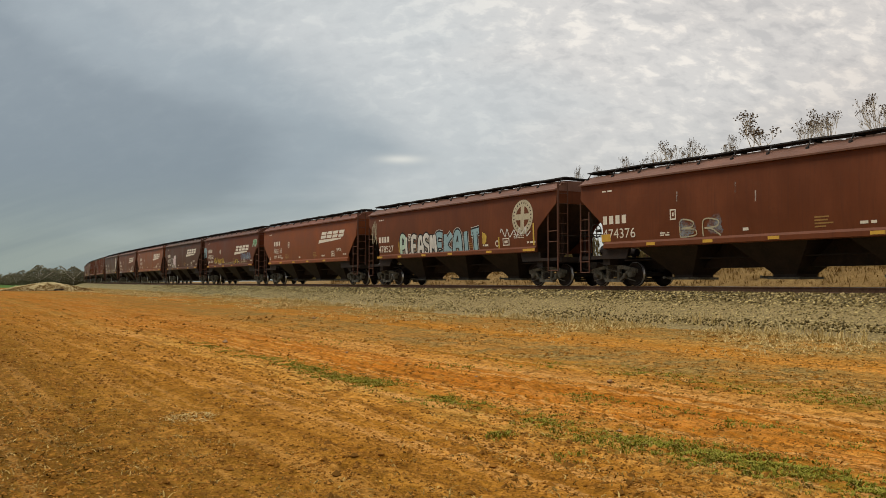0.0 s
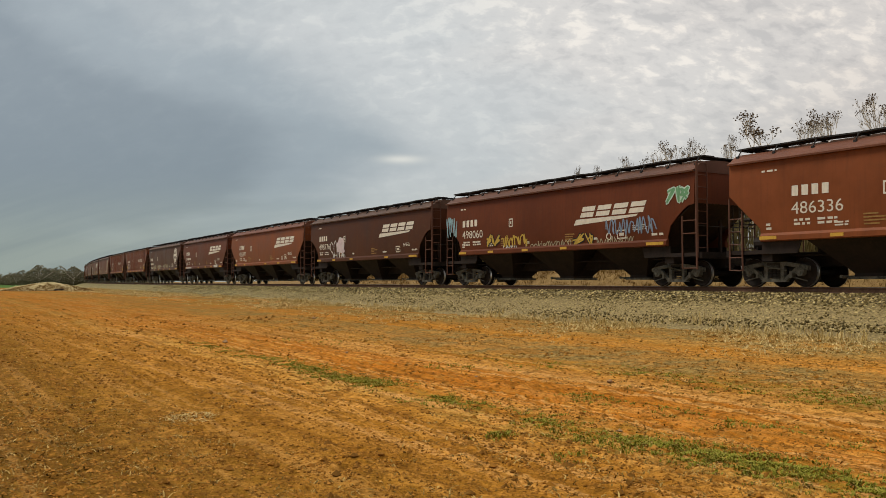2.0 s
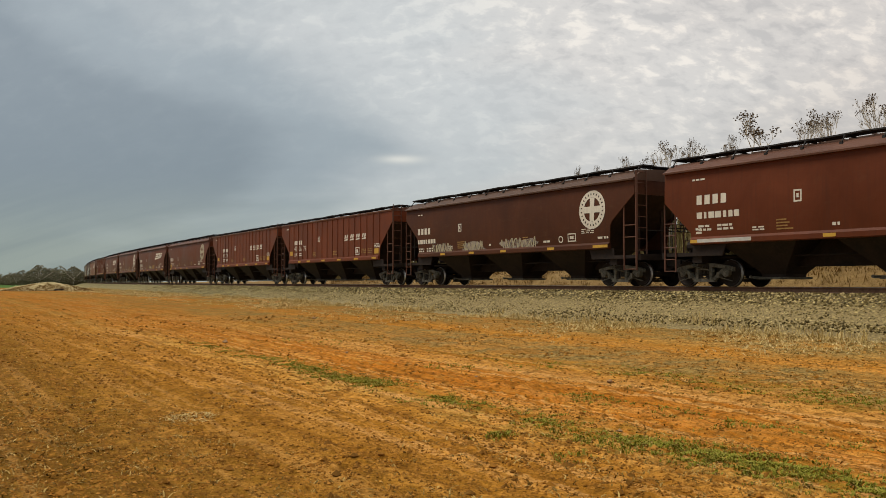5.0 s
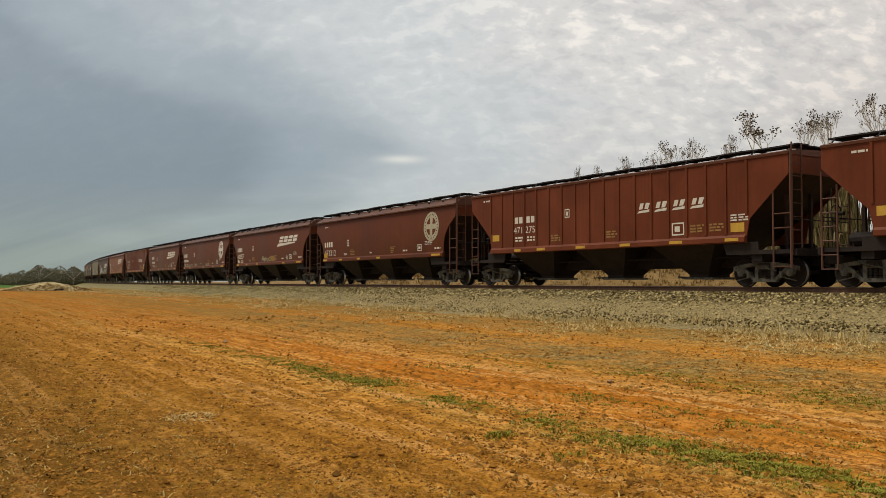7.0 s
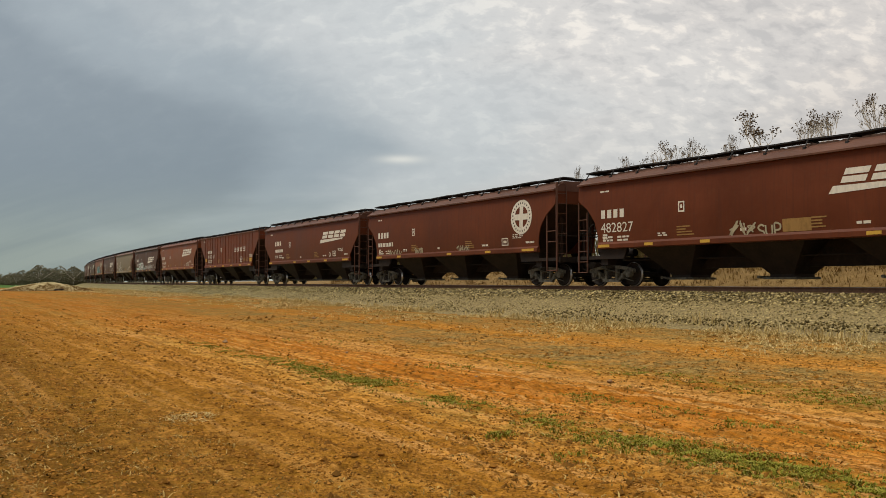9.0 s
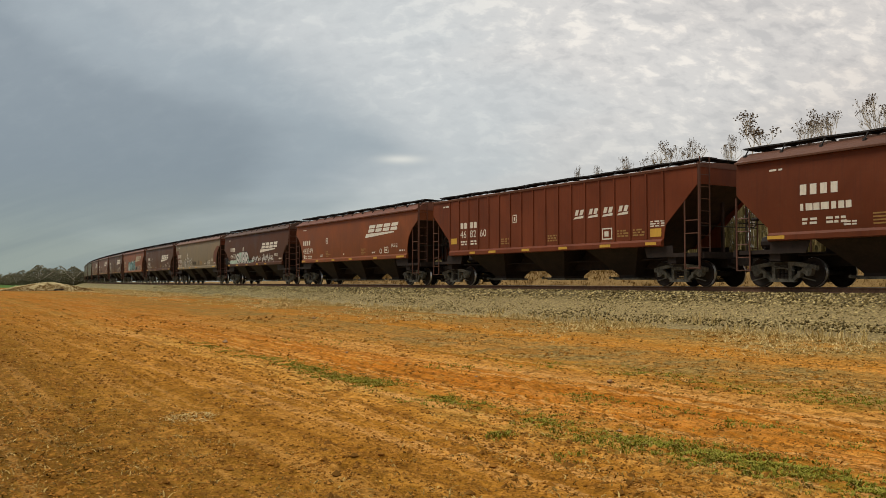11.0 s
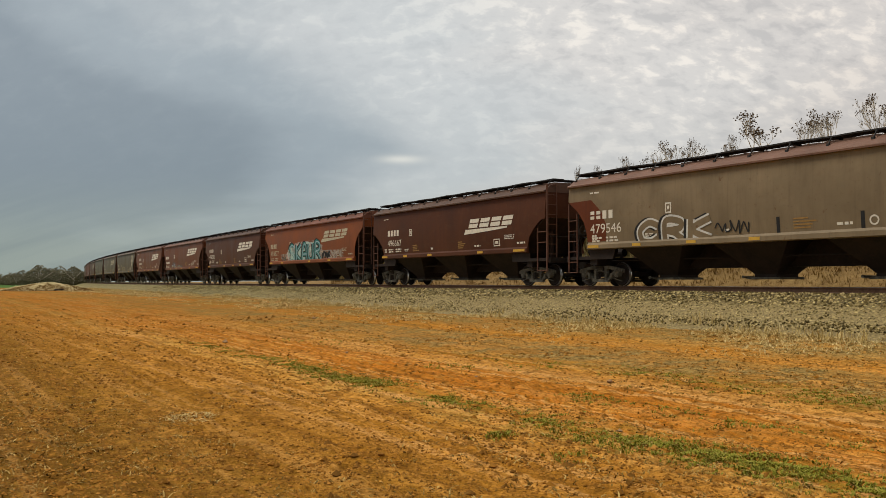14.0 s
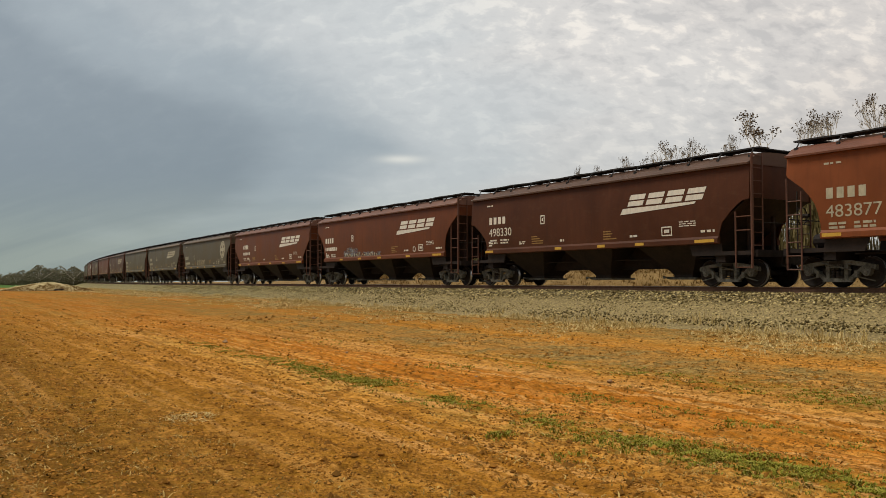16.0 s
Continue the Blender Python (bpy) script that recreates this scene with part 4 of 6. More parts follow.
# olive here carries the sky glare on far wagon sides
TAIL = [("round", "olive"), ("straight", "dark"), ("round", "grey"), ("straight", "brown"), ("straight", "dark"), ("straight", "brown")]
while WAGONS[-1][0] < 600:
    n = len(WAGONS)
    WAGONS.append((WAGONS[-1][0] + LONG, TAIL[n % 6][0], LONG, TAIL[n % 6][1], "", "logo" if n % 3 else "plain"))

PAINT_WORDS = {"red": "oxide-red", "worn": "sun-worn brown", "brown": "brown", "dark": "dark maroon-brown", "rib": "red-brown", "grey": "faded tan-grey", "olive": "dirty glare-greyed olive"}
KIND_WORDS = {"straight": "smooth-sided", "notch": "smooth-sided", "rib": "rib-sided", "round": "smooth-sided", "steep": "smooth-sided"}
MODELS = {}
TRAIN = []


def build_train():
    for s, kind, L, paint, number, marks in WAGONS:
        key = (kind, L)
        if key not in MODELS:
            w = MODELS[key] = wagon_model(kind, L)
        else:
            w = copy_thing(MODELS[key], Matrix())
        TRAIN.append((w, s, L, kind, paint, number, marks))
    for w, s, L, kind, paint, number, marks in TRAIN:
        for ch in w.children:
            n = ch.name.split(".")[0]
            if n in BODY_PARTS:
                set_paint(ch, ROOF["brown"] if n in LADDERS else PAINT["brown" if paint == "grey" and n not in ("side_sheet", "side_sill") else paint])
            elif n == "roof":
                set_paint(ch, ROOF[paint])
        tagged(w, f"{PAINT_WORDS[paint]} {KIND_WORDS[kind]} covered hopper wagon of the grain train", "freight wagon", "wagons of the train")


build_train()

# ---- lettering and spray paint on the wagons ----
def spray_mat(name, c, thin=0.0, off=0.0):
    m = Mat(name, 0.7)
    a = m.noise(3.0, 5, 0.65, 0.3, off=(off, 1, 2))
    m.done(m.mix(m.ramp(a, [(0.35, 0.0), (0.7, 1.0)]), c, scale_c(c, 0.72)))
    if thin:
        tr = m.nt.nodes.new("ShaderNodeBsdfTransparent")
        mx = m.nt.nodes.new("ShaderNodeMixShader")
        d = m.noise(1.6, 6, 0.75, 0.5, off=(off, off, 0))
        m.nt.links.new(m.ramp(d, [(0.36, 0.0), (0.40 + thin, 0.85)]), mx.inputs[0])
        m.nt.links.new(tr.outputs[0], mx.inputs[1])
        m.nt.links.new(m.b.outputs[0], mx.inputs[2])
        m.nt.links.new(mx.outputs[0], m.nt.nodes["Material Output"].inputs[0])
    return m.m


SPRAY = {
    "white": spray_mat("white_spray_paint", (0.68, 0.66, 0.60)), "black": spray_mat("black_spray_paint", (0.018, 0.018, 0.018)),
    "sky": spray_mat("pale_blue_spray_paint", (0.30, 0.46, 0.50)), "mint": spray_mat("mint_spray_paint", (0.50, 0.64, 0.52)),
    "teal": spray_mat("teal_spray_paint", (0.04, 0.19, 0.17)), "yellow": spray_mat("yellow_spray_paint", (0.60, 0.40, 0.07)),
    "green": spray_mat("green_spray_paint", (0.16, 0.36, 0.18)), "cream": spray_mat("cream_spray_paint", (0.46, 0.40, 0.26)),
    "pink": spray_mat("pale_pink_spray_paint", (0.74, 0.60, 0.60)), "blue": spray_mat("grey_blue_spray_paint", (0.24, 0.32, 0.42)),
    "minthaze": spray_mat("thin_mint_overspray", (0.52, 0.68, 0.60), 0.08, 5.0), "pinkhaze": spray_mat("thin_pinkish_overspray", (0.66, 0.50, 0.43), 0.10, 6.0),
    "haze": spray_mat("thin_whitish_overspray", (0.52, 0.44, 0.36), 0.22, 3.0), "hazeblue": spray_mat("thin_grey_blue_overspray", (0.30, 0.32, 0.34), 0.25, 8.0),
}


class Skin:
    """Lays flat paint on the near side of one wagon. u: metres from the front coupling plane, z: height over the rails."""

    def __init__(self, wagon, kind, L):
        self.w, self.kind, self.L = wagon, kind, L

    def pt(self, u, z, lift):
        return Vector((self.L / 2 - u, -(side_y(self.kind, z) + lift), z))

    def sheet(self, name, polys, mat, lift=0.007, label="", under=None):
        """polys: outlines of (u, z). Tall ones are sliced, so that they follow the bowed side."""
        if name == "graffiti" and len(polys) == 1:
            lift += 0.005
        if name == "graffiti" and len(polys) > 1:
            return [self.sheet(name, [pl], mat, lift, label) for pl in polys]
        bm = bmesh.new()
        tall = 0.0
        for pl in polys:
            bm.faces.new([bm.verts.new((self.L / 2 - u, 0, z)) for u, z in pl])
            tall = max(tall, max(z for _, z in pl) - min(z for _, z in pl))
        bmesh.ops.remove_doubles(bm, verts=bm.verts[:], dist=0.0005)
        if tall > 0.5:
            for i in range(16):
                bmesh.ops.bisect_plane(bm, geom=bm.verts[:] + bm.edges[:] + bm.faces[:], plane_co=(0, 0, 1.5 + 0.16 * i), plane_no=(0, 0, 1))
        for v in bm.verts:
            v.co.y = -(side_y(self.kind, v.co.z) + lift)
        return part(name, bm, mat, under or self.w, label)

    def ribbon(self, name, strokes, width, mat, lift, label=""):
        if len(strokes) > 1:
            return [self.ribbon(name, [st], width, mat, lift + 0.0003 * (i % 5), label) for i, st in enumerate(strokes)]
        bm = bmesh.new()
        lift += 0.005
        for st in strokes:
            prev = None
            n = len(st)
            for i, (u, z) in enumerate(st):
                a = st[max(0, i - 1)]
                b = st[min(n - 1, i + 1)]
                du, dz = b[0] - a[0], b[1] - a[1]
                d = math.hypot(du, dz) or 1
                w = width / 2
                nu, nz = -dz / d * w, du / d * w
                cur = (bm.verts.new(self.pt(u + nu, max(1.47, z + nz), lift)), bm.verts.new(self.pt(u - nu, max(1.47, z - nz), lift)))
                if prev:
                    bm.faces.new((prev[0], prev[1], cur[1], cur[0]))
                prev = cur
        return part(name, bm, mat, self.w, label)


def rect(u0, u1, z0, z1):
    return [(u0, z0), (u1, z0), (u1, z1), (u0, z1)]


def wordmark(sk, mat, ul=6.88, ur=2.68, z=3.05, h=0.42):
    """The railway's slanted mark, as four split blocks over a tapering bar."""
    w = (ul - ur - 0.45) / 4
    s = 0.42

    def q(ua, za, ub, zb):
        # a slanted block between two corners
        return [(ua - s * (za - z), za), (ub - s * (za - z), za), (ub - s * (zb - z), zb), (ua - s * (zb - z), zb)]

    bar = [(ul + 0.12, z - 0.30), (ul - 0.02, z - 0.07), (ur + 0.62, z - 0.05), (ur + 0.70, z - 0.13), (ul - 2.0, z - 0.21)]
    ob = sk.sheet("wordmark", [bar], mat, 0.008, "white slanted railway mark of split blocks over a bar" if mat is WHITE else "faded cream slanted railway mark")
    # each block is two stacked bars
    for i in range(4):
        u1 = ul - 0.26 - i * w
        u0 = u1 - w + 0.16
        for k0, k1 in ((0.0, 0.44), (0.56, 1.0)):
            sk.sheet("block", [q(u1, z + k0 * h, u0, z + k1 * h)], mat, 0.008, under=ob)
    return ob


def emblem(sk, mat, u=3.05, z=3.02, r=0.76):
    n = 72

    def ring(r0, r1, keep=1):
        out = []
        for i in range(n):
            if keep == 1 or i % keep == 1:
                a, b = 2 * math.pi * i / n, 2 * math.pi * (i + 1) / n
                out.append([(u - rr * math.cos(t), z + rr * math.sin(t)) for rr, t in ((r1, a), (r1, b), (r0, b), (r0, a))])
        return out

    c, o = 0.17 * r, 0.62 * r
    ob = sk.sheet("round_emblem", ring(0.63 * r, r), mat, 0.008, "round painted cross emblem")
    tagged(sk.sheet("lettering", ring(0.76 * r, 0.87 * r, 3), SLOPE, 0.010, "dark small writing round the emblem", under=ob), kind="stuff")
    sk.sheet("cross", [[(u - o, z - c), (u - c, z - c), (u - c, z - o), (u + c, z - o), (u + c, z - c), (u + o, z - c), (u + o, z + c), (u + c, z + c), (u + c, z + o), (u - c, z + o), (u - c, z + c), (u - o, z + c)]], mat, 0.008, under=ob)
    return ob


def text_mesh(body, size, mat):
    cu = bpy.data.curves.new("number", "FONT")
    cu.body, cu.size = body, size
    tmp = new("number", cu)
    me = bpy.data.meshes.new_from_object(tmp.evaluated_get(bpy.context.evaluated_depsgraph_get()))
    bpy.data.objects.remove(tmp)
    me.materials.clear()
    me.materials.append(mat)
    return me


def number(sk, digits, u, z, size, mat, spaced=False):
    me = text_mesh("   ".join((digits[:2], digits[2:4], digits[4:])) if spaced else digits, size, mat)
    for v in me.vertices:
        x, zz = v.co.x * 1.12, v.co.y
        v.co = sk.pt(u - x, z + zz, 0.008)
    ob = new("car_number", me)
    ob.parent = sk.w
    return ob


def bar_text(sk, name, u, z, w, h, lines, mat, rng, gap=0.4):
    """Writing too small to read, as bars."""
    polys = []
    lh = h / lines
    for k in range(lines):
        x = 0.0
        zz = z + h - (k + 1) * lh
        while x < w - 0.05:
            ww = min(w - x, rng.uniform(0.10, 0.28))
            polys.append(rect(u - x, u - x - ww, zz + lh * gap * 0.5, zz + lh * (1 - gap * 0.5)))
            x += ww + rng.uniform(0.03, 0.09)
    return tagged(sk.sheet(name, polys, mat, 0.007), kind="stuff")


def frame_polys(u0, u1, z0, z1, t):
    o, n = rect(u0, u1, z0, z1), rect(u0 - t, u1 + t, z0 + t, z1 - t)
    return [[o[i], o[(i + 1) % 4], n[(i + 1) % 4], n[i]] for i in range(4)]


def data_box(sk, u0, u1, z0, z1, t, inner, mat):
    """A ruled frame with one dark-on-light entry in it."""
    ob = sk.sheet("data_box", frame_polys(u0, u1, z0, z1, t), mat)
    sk.sheet("entry", [rect(*inner)], mat, under=ob)


def blob(u0, u1, z0, z1, rng, n=40, rough=0.12):
    cu, cz, ru, rz = (u0 + u1) / 2, (z0 + z1) / 2, abs(u1 - u0) / 2, (z1 - z0) / 2
    ph = [rng.uniform(0, 6.28) for _ in range(4)]
    out = []
    for i in range(n):
        a = 2 * math.pi * i / n
        k = 1 + rough * (math.sin(3 * a + ph[0]) + 0.7 * math.sin(7 * a + ph[1]) + 0.5 * math.sin(13 * a + ph[2]))
        # squarish
        c, s = math.cos(a), math.sin(a)
        c = math.copysign(abs(c) ** 0.65, c)
        s = math.copysign(abs(s) ** 0.65, s)
        out.append((cu - ru * c * k, max(1.47, cz + rz * s * k)))
    return out


def curve_stroke(pts, n=9):
    """A smooth line through a few points."""
    out = []
    for i in range(len(pts) - 1):
        p0, p1, p2, p3 = (Vector(pts[max(0, min(len(pts) - 1, i + k))]) for k in (-1, 0, 1, 2))
        for j in range(n):
            t = j / n
            out.append(tuple(0.5 * ((2 * p1) + (p2 - p0) * t + (2 * p0 - 5 * p1 + 4 * p2 - p3) * t * t + (3 * p1 - p0 - 3 * p2 + p3) * t ** 3)))
    out.append(tuple(pts[-1]))
    return out


def letters(u0, u1, z0, z1, n, rng):
    """Fat sprayed scrawl: n knots of looping strokes that spell nothing; u falls from u0 to u1."""
    st = []
    w = (u0 - u1) / n
    for i in range(n):
        c = u0 - w * (i + 0.5)
        pts = []
        for k in range(6):
            t = 1.1 * (i + k) + 2.2 * k + rng.uniform(-0.5, 0.5)
            pts.append((c + 0.55 * w * math.cos(t), (z0 + z1) / 2 + 0.46 * (z1 - z0) * math.sin(t * 0.83 + i)))
        st.append(curve_stroke(pts))
    return st


def scribble(u0, u1, z0, z1, loops, rng):
    pts = []
    n = loops * 4
    for i in range(n):
        t = i / (n - 1)
        pts.append((u0 + (u1 - u0) * t + rng.uniform(-0.06, 0.10), z0 + (z1 - z0) * (0.5 + 0.5 * math.sin(i * 2.1 + rng.uniform(-0.6, 0.6)))))
    return [curve_stroke(pts, 6)]


def piece(sk, u0, u1, z0, z1, n, fill, edge, seed, width=0.26, label="", back=None):
    rng = random.Random(seed)
    if back:
        sk.sheet("graffiti", [blob(u0 + 0.2, u1 - 0.2, z0, z1 + 0.1, rng)], SPRAY[back], 0.006, label)
    st = letters(u0, u1, z0 + width / 2, z1 - width / 2, n, rng)
    sk.ribbon("graffiti", st, width + 0.10, SPRAY[edge], 0.010)
    sk.ribbon("graffiti", st, width, SPRAY[fill], 0.014, label)
    return st


# skeletons of sprayed capitals on a unit square
GLYPH = {
    "S": [[(0.9, 0.85), (0.5, 1.0), (0.12, 0.8), (0.3, 0.55), (0.75, 0.42), (0.9, 0.18), (0.5, 0.0), (0.08, 0.15)]],
    "U": [[(0.1, 1.0), (0.12, 0.25), (0.5, 0.0), (0.86, 0.25), (0.9, 1.0)]],
    "B": [[(0.14, 0.0), (0.14, 1.0), (0.72, 0.92), (0.7, 0.6), (0.2, 0.52), (0.82, 0.42), (0.85, 0.1), (0.14, 0.0)]],
    "R": [[(0.14, 0.0), (0.14, 1.0), (0.78, 0.92), (0.75, 0.58), (0.2, 0.50), (0.55, 0.4), (0.95, 0.0)]],
    "K": [[(0.12, 0.0), (0.14, 1.0)], [(0.92, 1.0), (0.2, 0.48), (0.95, 0.0)]],
    "A": [[(0.05, 0.0), (0.30, 0.85), (0.55, 1.0), (0.8, 0.8), (0.9, 0.0)], [(0.22, 0.40), (0.8, 0.40)]],
    "C": [[(0.9, 0.82), (0.5, 1.0), (0.1, 0.6), (0.2, 0.1), (0.6, 0.0), (0.92, 0.2)]],
    "P": [[(0.14, 0.0), (0.14, 1.0), (0.8, 0.9), (0.75, 0.5), (0.2, 0.42)]],
    "L": [[(0.15, 1.0), (0.15, 0.05), (0.9, 0.08)]],
    "E": [[(0.9, 0.95), (0.2, 0.95), (0.15, 0.05), (0.9, 0.05)], [(0.2, 0.5), (0.75, 0.5)]],
    "M": [[(0.08, 0.0), (0.2, 1.0), (0.5, 0.4), (0.8, 1.0), (0.94, 0.0)]],
    "I": [[(0.5, 1.0), (0.5, 0.0)]],
    "T": [[(0.05, 0.92), (0.95, 1.0)], [(0.5, 0.95), (0.5, 0.0)]],
    "O": [[(0.5, 1.0), (0.1, 0.7), (0.15, 0.2), (0.5, 0.0), (0.88, 0.25), (0.85, 0.75), (0.5, 1.0)]],
}


def spell(sk, word, u0, u1, z0, z1, layers, seed, label=""):
    """Sprayed capitals from u0 down to u1; layers: (width, paint, shift along u), the lowest first."""
    rng = random.Random(seed)
    w = (u0 - u1) / len(word)
    for i, c in enumerate(word):
        lean, drop = rng.uniform(-0.08, 0.08), rng.uniform(-0.06, 0.06)
        strokes = []
        for st in GLYPH[c]:
            pts = [(u0 - w * (i + 0.04 + 0.92 * x) - lean * w * zz, z0 + (z1 - z0) * min(1.08, max(0.0, zz + drop * (zz > 0.4)))) for x, zz in st]
            strokes.append(curve_stroke(pts, 7))
        for n, (width, paint, shift) in enumerate(layers):
            for j, st in enumerate(strokes):
                sk.ribbon("graffiti", [[(u + shift, z) for u, z in st]], width, PAINT[paint] if paint in PAINT else SPRAY[paint], 0.008 + 0.0022 * i + 0.0006 * n + 0.0001 * j, label)


def tag(sk, u0, u1, z0, z1, loops, col, seed, width=0.045, label=""):
    return sk.ribbon("graffiti", scribble(u0, u1, z0, z1, loops, random.Random(seed)), width, SPRAY[col], 0.010, label)


REFLECT = {}


def reflector(sk, u, w, z=1.50):
    key = round(w, 2)
    if key not in REFLECT:
        bm = bmesh.new()
        box(bm, -w / 2, w / 2, -0.006, 0.0, 0.0, 0.105)
        REFLECT[key] = to_mesh("reflector", bm, YELLOW)
    ob = part("reflector", REFLECT[key], None, sk.w)
    ob.location = (sk.L / 2 - u, -(side_y(sk.kind, 1.55) + 0.089), z)
    return ob


def common_marks(sk, k, digits, marks, paint):
    rng = random.Random(100 + k)
    L, kind = sk.L, sk.kind
    white = CREAM if (marks == "logo_cream" or paint in ("grey", "olive", "dark") and k > 20) else WHITE
    if kind == "rib":
        step = (L - 4.6) / 17
        ribs = [2.3 + step * i for i in range(18)]
        # first lettered panel, and digits to a panel
        first, each = (15, 3) if k == 9 else (16, 2)
        for u in (ribs[first], ribs[first - 1]):
            sk.sheet("reporting_mark", [rect(u - 0.15, u - 0.39, 2.74, 3.02), rect(u - 0.47, u - 0.71, 2.74, 3.02)], WHITE)
        if digits:
            for i in range(6 // each):
                number(sk, digits[each * i:each * i + each], ribs[first - i] - (0.07 if each == 3 else 0.13), 2.30, 0.42 if each == 3 else 0.48, WHITE)
        else:
            for i in range(3):
                sk.sheet("car_number", [rect(ribs[first - i] - 0.15, ribs[15 - i] - 0.75, 2.3, 2.6)], WHITE)
        for u in (ribs[first], ribs[first - 1]):
            bar_text(sk, "stencil", u - 0.18, 1.92, 0.55, 0.25, 2, WHITE, rng)
        for i in range(4):
            u = ribs[6 - i] - 0.14
            sk.sheet("wordmark", [[(u, 2.70), (u - 0.1, 2.78), (u - 0.62, 2.82), (u - 0.60, 2.72)], [(u - 0.08, 2.84), (u - 0.26, 2.84), (u - 0.34, 3.06), (u - 0.16, 3.06)], [(u - 0.36, 2.84), (u - 0.54, 2.84), (u - 0.66, 3.06), (u - 0.44, 3.06)]], WHITE, 0.008, "white slanted blocks set apart between ribs")
        data_box(sk, ribs[4] - 0.15, ribs[4] - 0.72, 1.80, 2.25, 0.05, (ribs[4] - 0.28, ribs[4] - 0.52, 1.92, 2.12), WHITE)
        data_box(sk, ribs[11] - 0.2, ribs[11] - 0.5, 2.80, 3.15, 0.04, (ribs[11] - 0.3, ribs[11] - 0.4, 2.88, 3.05), WHITE)
        for i in (12, 8, 3, 2):
            bar_text(sk, "stencil", ribs[i] - 0.15, 1.85, 0.6, 0.30, 3, OCHRE, rng)
        for u, w in ((ribs[15] - 0.45, 0.45), (ribs[13] - 0.4, 0.55), (ribs[10] - 0.4, 0.55), (ribs[7] - 0.4, 0.55), (ribs[4] - 0.4, 0.6), (2.85, 0.55)):
            reflector(sk, u, w)
        sk.sheet("warning_label", [rect(2.95, 2.40, 1.80, 2.10)], YELLOW)
        sk.sheet("warning_label", [rect(L - 2.42, L - 2.95, 2.02, 2.30)], YELLOW)
        bar_text(sk, "stencil", 2.95, 2.15, 0.7, 0.25, 3, WHITE, rng)
        bar_text(sk, "stencil", L - 1.7, 3.85, 0.5, 0.12, 1, WHITE, rng)
        return
    ul = L - {SHORT: 2.22, MID: 3.10, LONG: 2.08}[L]
    ul -= {16: 0.38, 18: 0.35}.get(k, 0.0)
    zb = 2.62 if L == LONG else 2.80
    if k in (16, 18):
        zb = 2.70
    if marks in ("serif", "emblem_old"):
        zb = 2.38
    if marks != "plain" or digits or k < 26:
        # reporting mark as four plain blocks
        for i in range(4):
            a = ul - 0.34 * i
            sk.sheet("reporting_mark", [rect(a, a - 0.22, zb, zb + 0.32)], white)
        if digits:
            number(sk, digits, ul + 0.03, zb - 0.55, 0.47 if k in (16, 18) else 0.52, white)
        else:
            bar_text(sk, "car_number", ul, zb - 0.55, 1.75, 0.36, 1, white, rng)
        bar_text(sk, "stencil", ul - 0.05, zb - 0.92, 0.55, 0.24, 2, white, rng)
        bar_text(sk, "stencil", ul - 0.85, zb - 0.92, 0.65, 0.24, 2, white, rng)
    bar_text(sk, "stencil", L - 2.0, 3.62, 0.55, 0.10, 1, white, rng)
    if k % 3 != 1:
        bar_text(sk, "stencil", L - 2.15, 1.78, 0.25, 0.25, 2, white, rng)
    du, dz = (0.5, -0.26) if marks in ("serif", "emblem_old") else (1.0, 0.0) if k == 18 else (0.0, 0.0)
    data_box(sk, L - 6.0 + du, L - 6.28 + du, 2.62 + dz, 3.0 + dz, 0.05, (L - 6.1 + du, L - 6.18 + du, 2.75 + dz, 2.88 + dz), white)
    if k in (0, 10):
        sk.sheet("warning_label", [rect(ul + 0.12, ul - 0.38, 1.72, 2.00)], YELLOW, 0.010, "yellow warning label")
    # lower right panel
    data_box(sk, 4.55, 4.05, 1.80, 2.14, 0.045, (4.42, 4.18, 1.91, 2.03), white)
    if k % 2:
        n = 12
        ring = []
        for i in range(n):
            a, b = 2 * math.pi * i / n, 2 * math.pi * (i + 1) / n
            ring.append([(5.0 + 0.15 * math.cos(a), 1.92 + 0.15 * math.sin(a)), (5.0 + 0.15 * math.cos(b), 1.92 + 0.15 * math.sin(b)), (5.0 + 0.10 * math.cos(b), 1.92 + 0.10 * math.sin(b)), (5.0 + 0.10 * math.cos(a), 1.92 + 0.10 * math.sin(a))])
        sk.sheet("stencil", ring, white)
    bar_text(sk, "stencil", 3.70, 2.08, 0.75, 0.22, 3, white, rng, 0.55)
    bar_text(sk, "stencil", 2.75, 1.82, 0.6, 0.14, 1, white, rng)
    bar_text(sk, "stencil", 6.15, 1.80, 0.5, 0.14, 1, white, rng)
    bar_text(sk, "stencil", 13.0 if L < 18 else 13.8, 1.80, 0.45, 0.16, 2, white, rng)
    bar_text(sk, "stencil", 10.2, 1.80, 0.25, 0.16, 1, white, rng)
    for u in (12.1 if L < 18 else 12.9, 7.6):
        # a few short lines of small writing
        tagged(sk.sheet("stencil", [rect(u, u - rng.uniform(0.35, 0.8), 1.80 + 0.095 * i, 1.845 + 0.095 * i) for i in range(4)], OCHRE), kind="stuff")
    for i, (u, w) in enumerate(((L - 2.25, 0.62), (L - 4.6, 0.42), (L - 7.2, 0.42), (L - 9.8, 0.42), (5.6, 0.45), (2.55, 0.85))):
        if (k + i) % 7:
            reflector(sk, u, w)
    if marks == "logo":
        if k in (3, 16, 18):
            wordmark(sk, white, 6.90, 2.80, 2.74)
        elif L == LONG:
            wordmark(sk, white)
        else:
            wordmark(sk, white, 6.50, 2.30, 2.99)
    elif marks == "logo_cream":
        wordmark(sk, CREAM)
    elif marks == "emblem":
        emblem(sk, WHITE)
    elif marks == "emblem_old":
        emblem(sk, CREAM)


